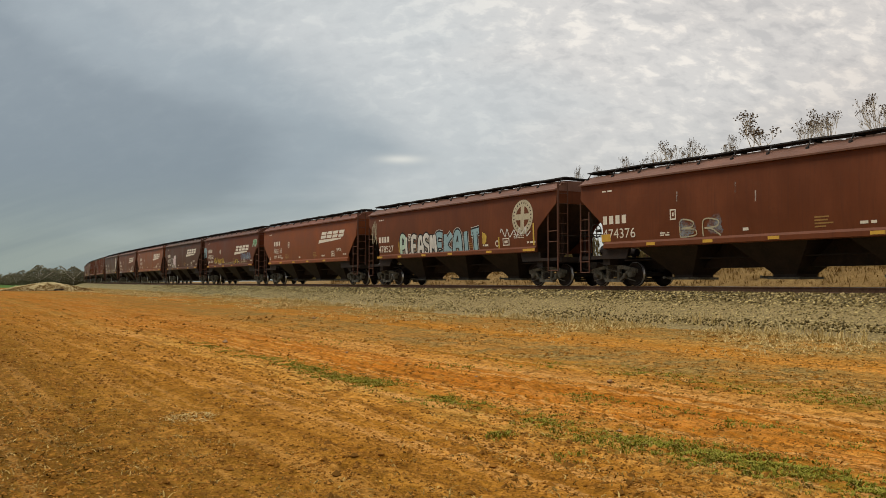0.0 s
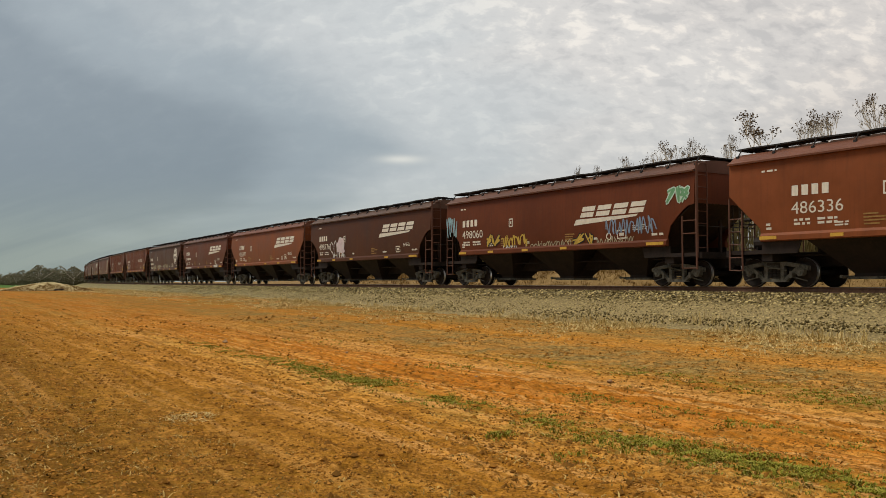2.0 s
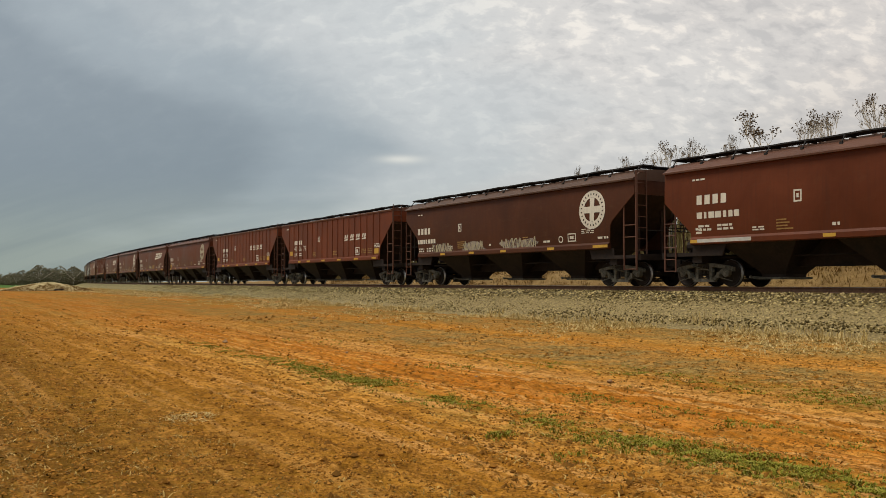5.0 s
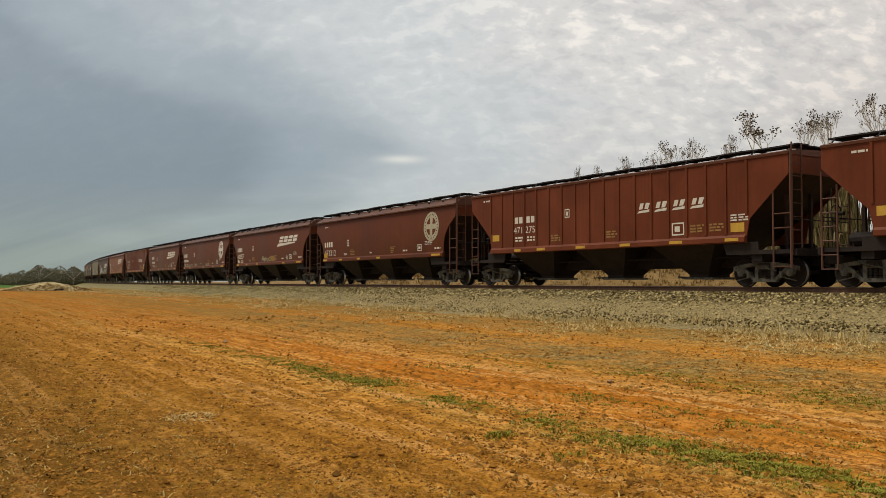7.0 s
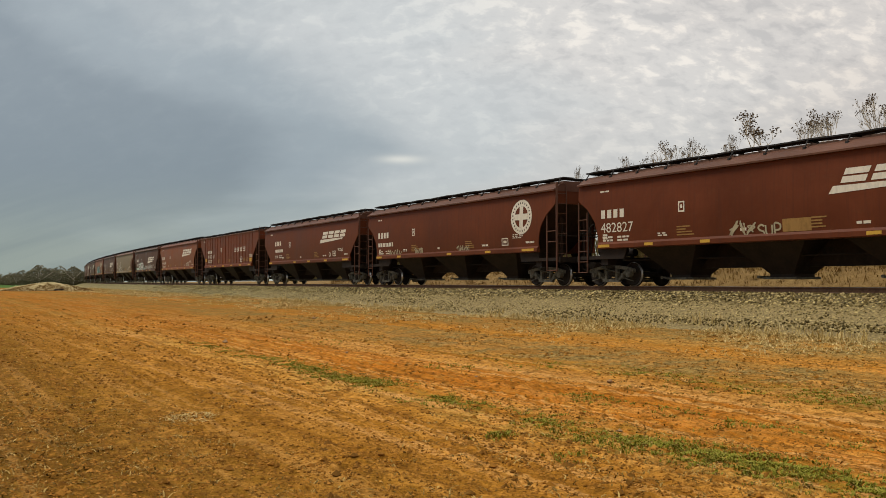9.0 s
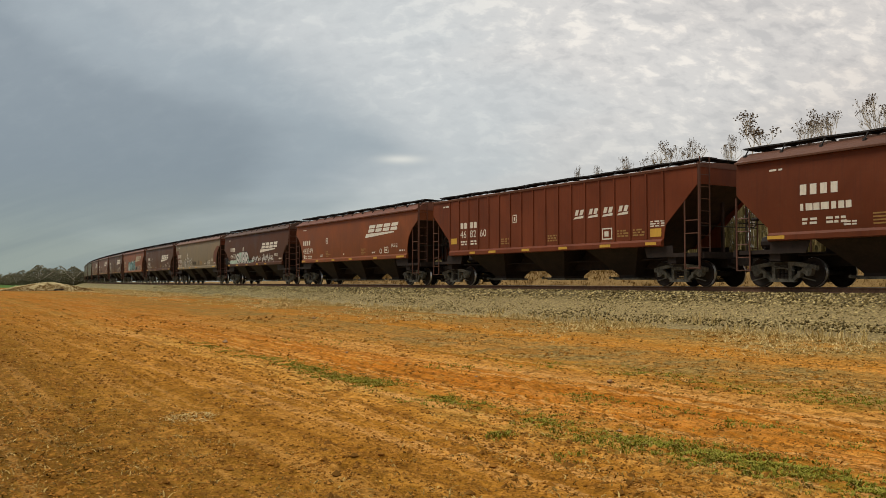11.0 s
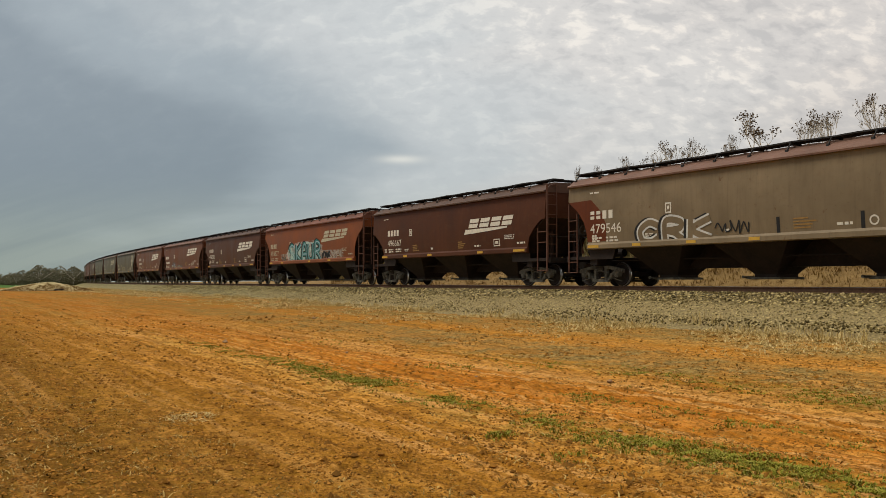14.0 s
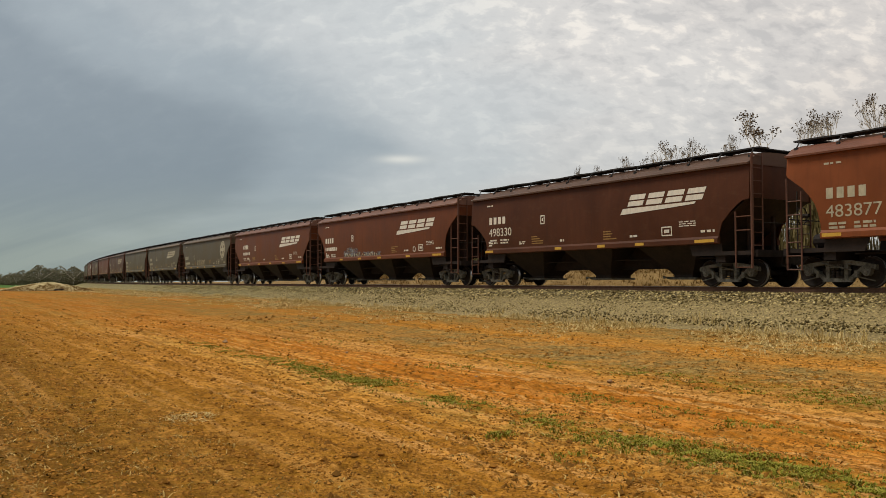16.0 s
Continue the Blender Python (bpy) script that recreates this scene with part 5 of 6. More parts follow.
def build_marks():
    for k, (w, s, L, kind, paint, digits, marks) in enumerate(TRAIN):
        sk = Skin(w, kind, L)
        common_marks(sk, k, digits, marks, paint)
        # builder's plate high on the end corner
        bm = bmesh.new()
        box(bm, L / 2 - 0.825, L / 2 - 0.815, -1.45, -1.12, 3.66, 3.86)
        part("end_plate", bm, OCHRE, w)
    S = [Skin(w, kind, L) for w, s, L, kind, *_ in TRAIN]
    # a wide white and pale-blue piece low on the side
    S[1].sheet("graffiti", [blob(14.3, 10.2, 1.50, 2.62, random.Random(3), rough=0.05)], SPRAY["haze"], 0.005, "thin white overspray behind the letters")
    spell(S[1], "P", 14.2, 13.55, 1.56, 2.55, [(0.40, "black", 0), (0.24, "mint", 0)], 2, "fat mint sprayed letter with black edges")
    spell(S[1], "LEASM", 13.6, 10.35, 1.56, 2.56, [(0.38, "black", 0), (0.23, "white", 0)], 3, "fat white sprayed letter with black edges")
    spell(S[1], "EKAIT", 10.45, 6.3, 1.56, 2.60, [(0.50, "white", 0), (0.44, "black", 0), (0.28, "sky", 0)], 7, "fat grey-blue sprayed letter with black edges")
    for u, z in ((14.4, 2.05), (6.2, 2.2), (8.6, 1.75)):
        S[1].sheet("graffiti", [blob(u, u - 0.34, z - 0.26, z + 0.26, random.Random(8))], SPRAY["yellow"], 0.0065, "small yellow sprayed patch")
    S[1].sheet("graffiti", [rect(6.2, 5.0, 1.50, 1.60), rect(4.9, 4.8, 1.6, 2.2), rect(2.3, 2.20, 1.75, 2.7)], SPRAY["yellow"], 0.008)
    tag(S[1], 4.7, 2.5, 2.18, 2.55, 4, "white", 12, 0.055)
    tag(S[1], 17.6, 17.0, 2.3, 3.7, 3, "cream", 9)
    S[0].sheet("graffiti", [blob(12.9, 12.2, 1.75, 2.35, random.Random(4)), blob(11.6, 11.0, 1.75, 2.4, random.Random(5))], SPRAY["hazeblue"], 0.008)
    spell(S[0], "BR", 13.0, 11.0, 1.72, 2.30, [(0.05, "cream", 0)], 33, "faint outlined tag")
    # pale runs down the side
    for u, z in ((13.0, 3.35), (10.5, 3.45), (9.7, 3.1)):
        S[0].sheet("scrape", [rect(u, u - 0.05, z - 0.35, z)], SPRAY["haze"], 0.007, "pale run of leaked dust")
    # many-coloured scribbles
    tag(S[3], 16.7, 15.8, 2.35, 3.35, 4, "sky", 21, 0.07, "pale blue scribbled tag")
    piece(S[3], 1.95, 1.0, 2.92, 3.6, 3, "green", "mint", 22, 0.07, "green scribbled graffiti")
    piece(S[3], 13.2, 12.2, 1.75, 2.4, 3, "yellow", "black", 23, 0.09, "yellow scribbled graffiti")
    tag(S[3], 12.0, 10.1, 1.75, 2.25, 7, "yellow", 24, 0.07)
    tag(S[3], 11.9, 10.9, 1.5, 1.8, 5, "white", 25, 0.04)
    word = text_mesh("Cookie", 0.46, SPRAY["cream"])
    for v in word.vertices:
        v.co = S[3].pt(10.3 - v.co.x * 1.05, 1.60 + v.co.y, 0.010)
    tagged(part("graffiti", word, None, S[3].w), "faint chalky written word")
    tag(S[3], 8.8, 7.2, 1.62, 1.90, 7, "cream", 26, 0.035)
    piece(S[3], 7.1, 5.8, 1.48, 2.15, 2, "yellow", "black", 27, 0.06)
    tag(S[3], 5.7, 3.6, 1.6, 1.9, 8, "cream", 28, 0.035)
    tag(S[3], 5.1, 2.5, 1.95, 2.55, 9, "blue", 29, 0.055, "grey-blue scribbled tag")
    # tall outline letters in white and pale pink
    spell(S[4], "SO", 13.55, 12.35, 1.52, 2.72, [(0.07, "white", 0)], 41, "white outlined graffiti scrawl")
    S[4].sheet("graffiti", [blob(12.4, 11.3, 1.95, 2.85, random.Random(42), rough=0.10)], SPRAY["pink"], 0.008, "pale pink sprayed graffiti")
    spell(S[4], "R", 12.25, 11.3, 1.55, 2.80, [(0.16, "white", 0)], 44, "white sprayed loop over pink")
    tag(S[4], 11.9, 11.2, 1.6, 1.9, 3, "white", 43, 0.05)
    S[6].sheet("graffiti", [rect(15.2, 13.0, 1.50, 1.62), blob(4.6, 3.3, 1.45, 1.72, random.Random(6))], SPRAY["white"], 0.094)
    for i, (a, b) in enumerate(((15.2, 13.4), (12.4, 10.6), (9.2, 6.6))):
        S[7].sheet("graffiti", [blob(a, b, 1.55, 2.05, random.Random(60 + i))], SPRAY["haze"], 0.008)
        tag(S[7], a, b, 1.6, 2.1, 6, "cream", 63 + i, 0.06, "cream scribbles along the bottom")
    S[11].ribbon("graffiti", letters(10.6, 9.6, 1.62, 2.20, 3, random.Random(73)), 0.05, SPRAY["cream"], 0.010, "cream scribbled drawing")
    spell(S[11], "SUP", 9.55, 8.6, 1.62, 1.98, [(0.06, "cream", 0)], 74, "cream sprayed tag letter")
    S[11].sheet("stencil", [rect(8.6, 7.6, 1.72, 2.12)], OCHRE, 0.006)
    for i, (a, b) in enumerate(((15.6, 13.9), (12.5, 11.6), (8.4, 7.2))):
        tag(S[12], a, b, 1.62, 1.95, 5, "cream", 83 + i, 0.05)
    # mint piece with black letters, and two outline tags
    S[16].sheet("graffiti", [blob(15.6, 9.0, 1.62, 1.95, random.Random(90), rough=0.10)], SPRAY["mint"], 0.006, "mint sprayed cloud behind the graffiti")
    S[16].sheet("graffiti", [blob(13.35, 9.8, 1.47, 2.55, random.Random(92), rough=0.06)], SPRAY["mint"], 0.0065, "mint sprayed cloud behind the letters")
    spell(S[16], "SUBR", 13.2, 10.0, 1.58, 2.42, [(0.36, "black", 0), (0.21, "white", 0)], 92, "fat white sprayed letter with black edges")
    tag(S[16], 16.4, 15.0, 1.6, 2.2, 5, "black", 93, 0.06)
    tag(S[16], 10.2, 9.1, 1.7, 2.1, 4, "black", 94, 0.06)
    for u0, u1, z0, z1, seed in ((9.0, 6.8, 1.72, 2.22, 95), (6.5, 4.6, 1.66, 2.34, 96)):
        S[16].ribbon("graffiti", letters(u0, u1, z0, z1, 5, random.Random(seed)), 0.05, SPRAY["white"], 0.010, "thin white looping tag")
    S[16].sheet("graffiti", frame_polys(4.9, 3.9, 1.55, 1.95, 0.05), SPRAY["white"], 0.012)
    # white-edged black letters on the pale wagon
    spell(S[17], "CRK", 14.2, 10.7, 1.62, 2.30, [(0.40, "black", 0.10), (0.36, "white", 0), (0.22, "grey", 0)], 5, "white-edged sprayed letter with a black shade")
    tag(S[17], 10.5, 9.2, 1.75, 2.2, 4, "black", 103, 0.05)
    for u in (8.2, 5.4):
        S[17].sheet("stencil", [rect(u, u - 0.12, 1.7, 2.2)], SPRAY["black"], 0.008)
        # repainted brown corners of the pale wagon
    for side in (0, 1):
        inner = [(0.9 + 0.73 if side == 0 else 1.0, 3.40), (2.64, 2.88), (2.79, 2.34), (2.79, 1.75)] if side == 0 else [(2.1, 3.40), (2.7, 2.9), (2.95, 2.4), (2.95, 1.75)]
        outer = [(end_cut("round", z), z) for z in (1.75, 2.0, 2.2, 2.5, 2.75, 3.0, 3.2, 3.38)]
        pts = inner + outer
        S[17].sheet("corner_patch", [[(u if side == 0 else S[17].L - u, z) for u, z in pts]], PAINT["brown"], 0.006, "brown repainted corner")
    # the big teal piece
    S[19].sheet("graffiti", [blob(14.4, 3.4, 1.48, 2.25, random.Random(110), rough=0.07), blob(13.2, 6.6, 1.6, 2.9, random.Random(112), rough=0.06)], SPRAY["haze"], 0.006, "whitish overspray cloud")
    S[19].sheet("graffiti", [blob(13.3, 6.9, 1.49, 2.80, random.Random(112), rough=0.05)], SPRAY["pinkhaze"], 0.0075, "pale pinkish overspray cloud")
    S[19].sheet("graffiti", [blob(13.1, 10.2, 1.49, 2.62, random.Random(113), rough=0.06), blob(10.4, 7.2, 1.49, 2.86, random.Random(114), rough=0.06)], SPRAY["minthaze"], 0.0085, "mint overspray cloud")
    S[19].sheet("graffiti", [[(7.4, 1.49), (7.4, 2.35), (6.6, 2.12), (5.9, 2.10), (5.0, 1.80), (4.2, 1.74), (3.5, 1.49)]], SPRAY["haze"], 0.009, "whitish overspray that runs out to a point")
    spell(S[19], "SKAUR", 12.9, 7.0, 1.62, 2.74, [(0.42, "black", 0.06), (0.27, "teal", 0), (0.08, "sky", -0.05)], 11, "thick teal sprayed letter with black shade")
    piece(S[19], 6.9, 5.6, 1.65, 2.2, 3, "black", "black", 114, 0.04)
    tag(S[19], 14.3, 13.5, 1.55, 2.0, 3, "black", 115, 0.05)
    S[21].sheet("graffiti", [blob(14.0, 11.6, 1.48, 2.2, random.Random(120)), blob(11.2, 9.0, 1.48, 1.95, random.Random(121))], SPRAY["hazeblue"], 0.007, "grey-blue overspray along the bottom")
    tag(S[21], 13.8, 9.4, 1.5, 1.9, 10, "cream", 122, 0.05)
    tag(S[23], 12.0, 9.0, 1.6, 2.3, 6, "cream", 123, 0.07)


build_marks()

# ---- plants, stones and the distance ----
def stuff(name, vs, fs, mat, label, category, smooth=False, mats=None, idx=None):
    me = bpy.data.meshes.new(name)
    me.from_pydata(vs, [], fs)
    for m in mats or [mat]:
        me.materials.append(m)
    if idx is not None:
        me.polygons.foreach_set("material_index", idx)
    if smooth:
        me.polygons.foreach_set("use_smooth", [True] * len(me.polygons))
    return tagged(new(name, me), label, category, kind="stuff")


def island_mat(name, a, b, c=None, rough=0.9, trans=0.0):
    m = Mat(name, rough)
    m.b.inputs["Specular IOR Level"].default_value = 0.15
    r = m.geo.outputs["Random Per Island"]
    col = m.ramp(r, [(0.0, a), (0.6, b), (1.0, c or b)])
    col = m.mix(m.math("MULTIPLY", m.noise(20.0, 3, 0.6), 0.35), col, scale_c(a, 0.6))
    return m.done(col)


STRAW = island_mat("dry_straw_blades", (0.42, 0.28, 0.085), (0.64, 0.47, 0.18), (0.86, 0.70, 0.36))
GREEN = island_mat("low_green_weeds", (0.18, 0.175, 0.014), (0.28, 0.26, 0.026), (0.42, 0.36, 0.07))
CLOD = island_mat("orange_clay_clods", (0.16, 0.070, 0.009), (0.36, 0.150, 0.017), (0.60, 0.28, 0.050))
LITTER = island_mat("brown_dead_litter", (0.11, 0.064, 0.010), (0.34, 0.205, 0.045), (0.72, 0.50, 0.17))
STONE = island_mat("pale_ballast_stones", (0.040, 0.028, 0.008), (0.20, 0.142, 0.046), (0.80, 0.63, 0.29))
PEBBLE = island_mat("reddish_field_stones", (0.20, 0.115, 0.05), (0.40, 0.25, 0.13), (0.62, 0.46, 0.28))

BANK_STRAW = island_mat("tan_bank_grass_blades", (0.20, 0.118, 0.036), (0.26, 0.158, 0.050), (0.33, 0.210, 0.072))


def to_q(x, y):
    return 0.853 * x + 0.521 * y


def tuft(vs, fs, x, y, z, n, h, spread, rng, width=0.006):
    for _ in range(n):
        a = rng.uniform(0, 6.283)
        hh = h * rng.uniform(0.5, 1.1)
        lean = spread * rng.uniform(0.2, 1.0)
        bx, by = x + rng.gauss(0, spread * 0.35), y + rng.gauss(0, spread * 0.35)
        w = width * rng.uniform(0.7, 1.5)
        px, py = -math.sin(a) * w, math.cos(a) * w
        dx, dy = math.cos(a) * lean, math.sin(a) * lean
        i = len(vs)
        vs += [(bx - px, by - py, z - 0.02), (bx + px, by + py, z - 0.02), (bx + dx * 0.4 + px * 0.8, by + dy * 0.4 + py * 0.8, z + hh * 0.6), (bx + dx * 0.4 - px * 0.8, by + dy * 0.4 - py * 0.8, z + hh * 0.6), (bx + dx, by + dy, z + hh)]
        fs += [(i, i + 1, i + 2, i + 3), (i + 3, i + 2, i + 4)]


def lump(vs, fs, x, y, z, r, rng, flat=0.6):
    i = len(vs)
    a = rng.uniform(0, 6.28)
    for k in range(5):
        b = a + k * 1.2566
        rr = r * rng.uniform(0.7, 1.25)
        vs.append((x + rr * math.cos(b), y + rr * math.sin(b), z + r * flat * rng.uniform(-0.3, 0.2)))
    vs.append((x + r * rng.uniform(-0.3, 0.3), y + r * rng.uniform(-0.3, 0.3), z + r * flat * rng.uniform(0.7, 1.2)))
    vs.append((x, y, z - r * flat))
    for k in range(5):
        fs.append((i + k, i + (k + 1) % 5, i + 5))
        fs.append((i + (k + 1) % 5, i + k, i + 6))


def view_point(rng, near, far, power=1.0, margin=0.56):
    """A random place on the ground before the eye, thicker near it."""
    d = near * (far / near) ** (rng.random() ** power)
    return rng.uniform(-margin, margin) * d, d


def bank_z(s, off):
    """Height of the sheet behind the track: a dry grassy bank that dies out towards the far end."""
    k = float(np.interp(s, [-200, 14, 44, 150], [1.0, 1.0, 0.62, 0.45]))
    return float(np.interp(off, [6.0, 8.0, 10.5, 13.0, 20, 60], [0.2, 0.35 + 0.1 * k, 0.4 + 1.5 * k, 0.4 + 1.9 * k, 0.4 + 1.7 * k, 0.4]))


def build_field():
    rng = random.Random(11)
    vs, fs = [], []
    for _ in range(60000):
        x, y = view_point(rng, 4.5, 34.0, 1.1)
        q = to_q(x, y)
        if q > 18.5:
            continue
        n = noise.noise(Vector((x * 0.5, y * 0.5, 4.0)))
        if rng.random() > (0.62 if q < 5 else 0.42) + 0.9 * n:
            continue
        r = rng.uniform(0.005, 0.018) * (1 + 0.02 * y) * (2.0 if rng.random() < 0.035 else 0.9)
        if rng.random() < 0.16:
            # broken plates and rolls of clay, coarser
            r = y * rng.uniform(0.0010, 0.0022)
        lump(vs, fs, x, y, ground_z(x, y) + r * 0.1, r, rng, 0.75)
    stuff("soil_clods", vs, fs, CLOD, "loose crumbs and clods of orange clay", "soil")
    # a few pale stones and bits lying on the soil
    for x, y, r in ((-5.09, 20.37, 0.085), (-1.9, 17.2, 0.04), (0.5, 13.0, 0.03), (2.35, 12.3, 0.045), (-4.6, 31.0, 0.08), (1.7, 8.4, 0.03)):
        vs, fs = [], []
        lump(vs, fs, 0, 0, 0, r, rng, 0.7)
        me = bpy.data.meshes.new("field_stone")
        me.from_pydata(vs, [], fs)
        me.materials.append(PEBBLE)
        o = new("field_stone", me)
        o.location = (x, y, ground_z(x, y) + r * 0.2)
        tagged(o, "small pale stone lying on the bare soil", "stone", "stones on the field")
    # dead litter and short straw all over the field
    vs, fs = [], []
    for _ in range(12000):
        x, y = view_point(rng, 4.5, 40.0)
        q = to_q(x, y)
        if q > 19:
            continue
        n = noise.noise(Vector((x * 0.35, y * 0.35, 9.0)))
        dense = 0.30 + 0.8 * n + (0.35 if q > 13 else 0.0) - (0.30 if 6.2 < q < 9 else 0.0)
        if rng.random() > dense:
            continue
        tuft(vs, fs, x, y, ground_z(x, y), rng.randint(3, 7), rng.uniform(0.008, 0.025), rng.uniform(0.06, 0.14), rng, 0.004 + 0.0002 * y)
    stuff("dry_litter", vs, fs, LITTER, "short dead straw and litter on the field", "straw")
    vs, fs = [], []
    # a flattened wisp of straw
    for _ in range(80):
        x, y = -2.62 + rng.gauss(0, 0.17), 9.15 + rng.gauss(0, 0.16)
        tuft(vs, fs, x, y, ground_z(x, y) + 0.008, 3, 0.014, 0.15, rng, 0.005)
    stuff("straw_wisp", vs, fs, STRAW, "flattened wisp of pale straw on the soil", "straw")
    # rougher dead grass along the foot of the ballast
    vs, fs = [], []
    for _ in range(34000):
        s = rng.uniform(-34, 95)
        off = -(rng.gauss(5.7, 0.30) if rng.random() < 0.55 else rng.triangular(5.2, 12.5, 6.2))
        p = track_pt(s, off, 0)
        if p.y < 8:
            continue
        n = noise.noise(Vector((p.x * 0.3, p.y * 0.3, 2.0)))
        if rng.random() > 0.42 + 1.3 * n - max(0, -off - 8) * 0.06:
            continue
        tall = 0.24 if rng.random() < 0.07 and off > -6.6 else 0.060
        z = ground_z(p.x, p.y) + (0.02 if off > -5.6 else 0)
        if off > -5.6:
            z = max(z, float(np.interp(off, [-5.6, -4.2], [ground_z(p.x, p.y), RAIL_Z - 0.86])))
        tuft(vs, fs, p.x, p.y, z, rng.randint(4, 8), tall * rng.uniform(0.6, 1.3), 0.20, rng, 0.006 + 0.00012 * p.y)
    # a taller clump of stalks
    for x0, y0, h in ((7.6, 25.6, 0.55), (7.9, 25.3, 0.5), (7.3, 26.0, 0.45), (0.2, 41.5, 0.5), (5.0, 29.4, 0.35)):
        for _ in range(9):
            x, y = x0 + rng.gauss(0, 0.25), y0 + rng.gauss(0, 0.25)
            tuft(vs, fs, x, y, ground_z(x, y), 3, h, 0.12, rng, 0.010)
    stuff("dead_grass_fringe", vs, fs, STRAW, "dead straw-coloured grass along the ballast", "grass")
    # low weeds
    vs, fs = [], []
    for _ in range(12500):
        if rng.random() < 0.62:
            q0, w, lo, hi = 5.55, 0.20, 4.0, 20.0
        else:
            q0, w, lo, hi = (9.35, 0.40, 4.5, 16.0) if rng.random() < 0.8 else (7.1, 0.16, 6.0, 11.0)
        along = lo * (hi / lo) ** rng.random()
        q = rng.gauss(q0, w)
        # along the ruts
        y = along
        x = (q - 0.521 * y) / 0.853
        if abs(x) > 0.58 * y:
            continue
        n = noise.noise(Vector((x * 1.1, y * 1.1, 6.0))) + 0.6 * noise.noise(Vector((x * 0.3, y * 0.3, 1.0)))
        if rng.random() > 0.42 + 1.2 * n:
            continue
        tuft(vs, fs, x, y, ground_z(x, y), rng.randint(4, 8), rng.uniform(0.012, 0.03), 0.06, rng, 0.006)
    for x0, y0, w, cnt in ((0.53, 8.11, 0.09, 40), (0.2, 14.6, 0.3, 30), (-3.0, 21.0, 0.6, 40), (1.0, 7.1, 0.12, 20)):
        for _ in range(cnt):
            x, y = x0 + rng.gauss(0, w), y0 + rng.gauss(0, w * 0.8)
            tuft(vs, fs, x, y, ground_z(x, y), 5, 0.035, 0.06, rng, 0.006)
    stuff("low_weeds", vs, fs, GREEN, "low green weeds between the wheel ruts", "weeds")


def build_stones():
    rng = random.Random(5)
    vs, fs = [], []
    for _ in range(24000):
        s = -34 + 94 * rng.random() ** 1.5
        off = -rng.uniform(0.85, 5.4)
        z = float(np.interp(off, [-5.6, -4.2, -2.75, -1.95, -1.4], [0.16, RAIL_Z - 0.86, RAIL_Z - 0.47, RAIL_Z - 0.25, RAIL_Z - 0.19]))
        p = track_pt(s, off, z)
        r = rng.uniform(0.022, 0.055) * (1.25 if off > -2.9 else 0.85)
        lump(vs, fs, p.x, p.y, p.z, r, rng, 0.8)
    stuff("ballast_stones", vs, fs, STONE, "loose grey crushed stones on the ballast shoulder", "stones")


def build_ties():
    bm = bmesh.new()
    box(bm, -0.11, 0.11, -1.28, 1.28, -0.36, -0.182)
    me = to_mesh("crosstie", bm, rough_metal("weathered_timber_tie", (0.060, 0.045, 0.034), (0.11, 0.085, 0.06), 0.95))
    par = new("track_ties")
    tagged(par, "weathered timber crossties under the rails", "crossties", kind="structure")
    for i in range(300):
        s = -36 + 0.53 * i
        x, y, h = on_track(s)
        o = part("crosstie", me, None, par)
        o.matrix_basis = Matrix.Translation((x, y, RAIL_Z)) @ Matrix.Rotation(math.pi / 2 - h, 4, "Z")


def build_bank():
    m = Mat("dry_tan_grass_bank", 0.95)
    a = m.noise(1.2, 6, 0.7, 0.6, world=True)
    b = m.noise(9.0, 5, 0.75, 0.4, world=True)
    col = m.mix(m.ramp(a, [(0.35, 0.0), (0.65, 1.0)]), (0.20, 0.115, 0.032), (0.30, 0.190, 0.064))
    col = m.mix(m.math("MULTIPLY", m.ramp(b, [(0.48, 0.0), (0.66, 1.0)]), 0.7), col, (0.15, 0.095, 0.035))
    mat = m.done(col, m.bump(b, 0.9, 0.08))
    bm = bmesh.new()
    rows = []
    offs = [6.2, 8.0, 9.2, 10.5, 12.0, 13.5, 16, 20, 30, 60]
    for s in np.arange(-110, 150, 2.0):
        row = []
        for o in offs:
            p = track_pt(s, o, 0)
            row.append(bm.verts.new((p.x, p.y, bank_z(s, o) + 0.18 * noise.noise(Vector((s * 0.25, o * 0.4, 5.0))) - (0.35 if o in (6.2, 60) else 0))))
        rows.append(row)
    for a, b in zip(rows, rows[1:]):
        for i in range(len(offs) - 1):
            bm.faces.new((a[i], a[i + 1], b[i + 1], b[i]))
    tagged(new("grass_bank", to_mesh("grass_bank", bm, mat, True)), "bank of dry tan grass behind the railway", "bank", kind="structure")
    rng = random.Random(8)
    vs, fs = [], []
    for _ in range(7000):
        s = rng.uniform(-45, 40)
        off = rng.uniform(7.0, 14.0)
        p = track_pt(s, off, 0)
        tuft(vs, fs, p.x, p.y, bank_z(s, off), 5, rng.uniform(0.12, 0.34), 0.30, rng, 0.014)
    stuff("dry_bank_grass", vs, fs, BANK_STRAW, "tall dry tan grass on the bank", "grass")


# ---- trees ----
BARK = rough_metal("grey_brown_bark", (0.46, 0.40, 0.30), (0.66, 0.58, 0.46), 0.95)
LEAF = island_mat("withered_brown_leaf_clusters", (0.075, 0.052, 0.036), (0.16, 0.115, 0.078), (0.28, 0.21, 0.14))
# distance haze is put into the far leaves' paler colour
LEAF_FAR = island_mat("haze_paled_far_foliage", (0.125, 0.115, 0.066), (0.185, 0.165, 0.098), (0.25, 0.215, 0.135))
BRUSH = island_mat("tan_green_brush", (0.15, 0.120, 0.045), (0.29, 0.225, 0.090), (0.42, 0.33, 0.15))


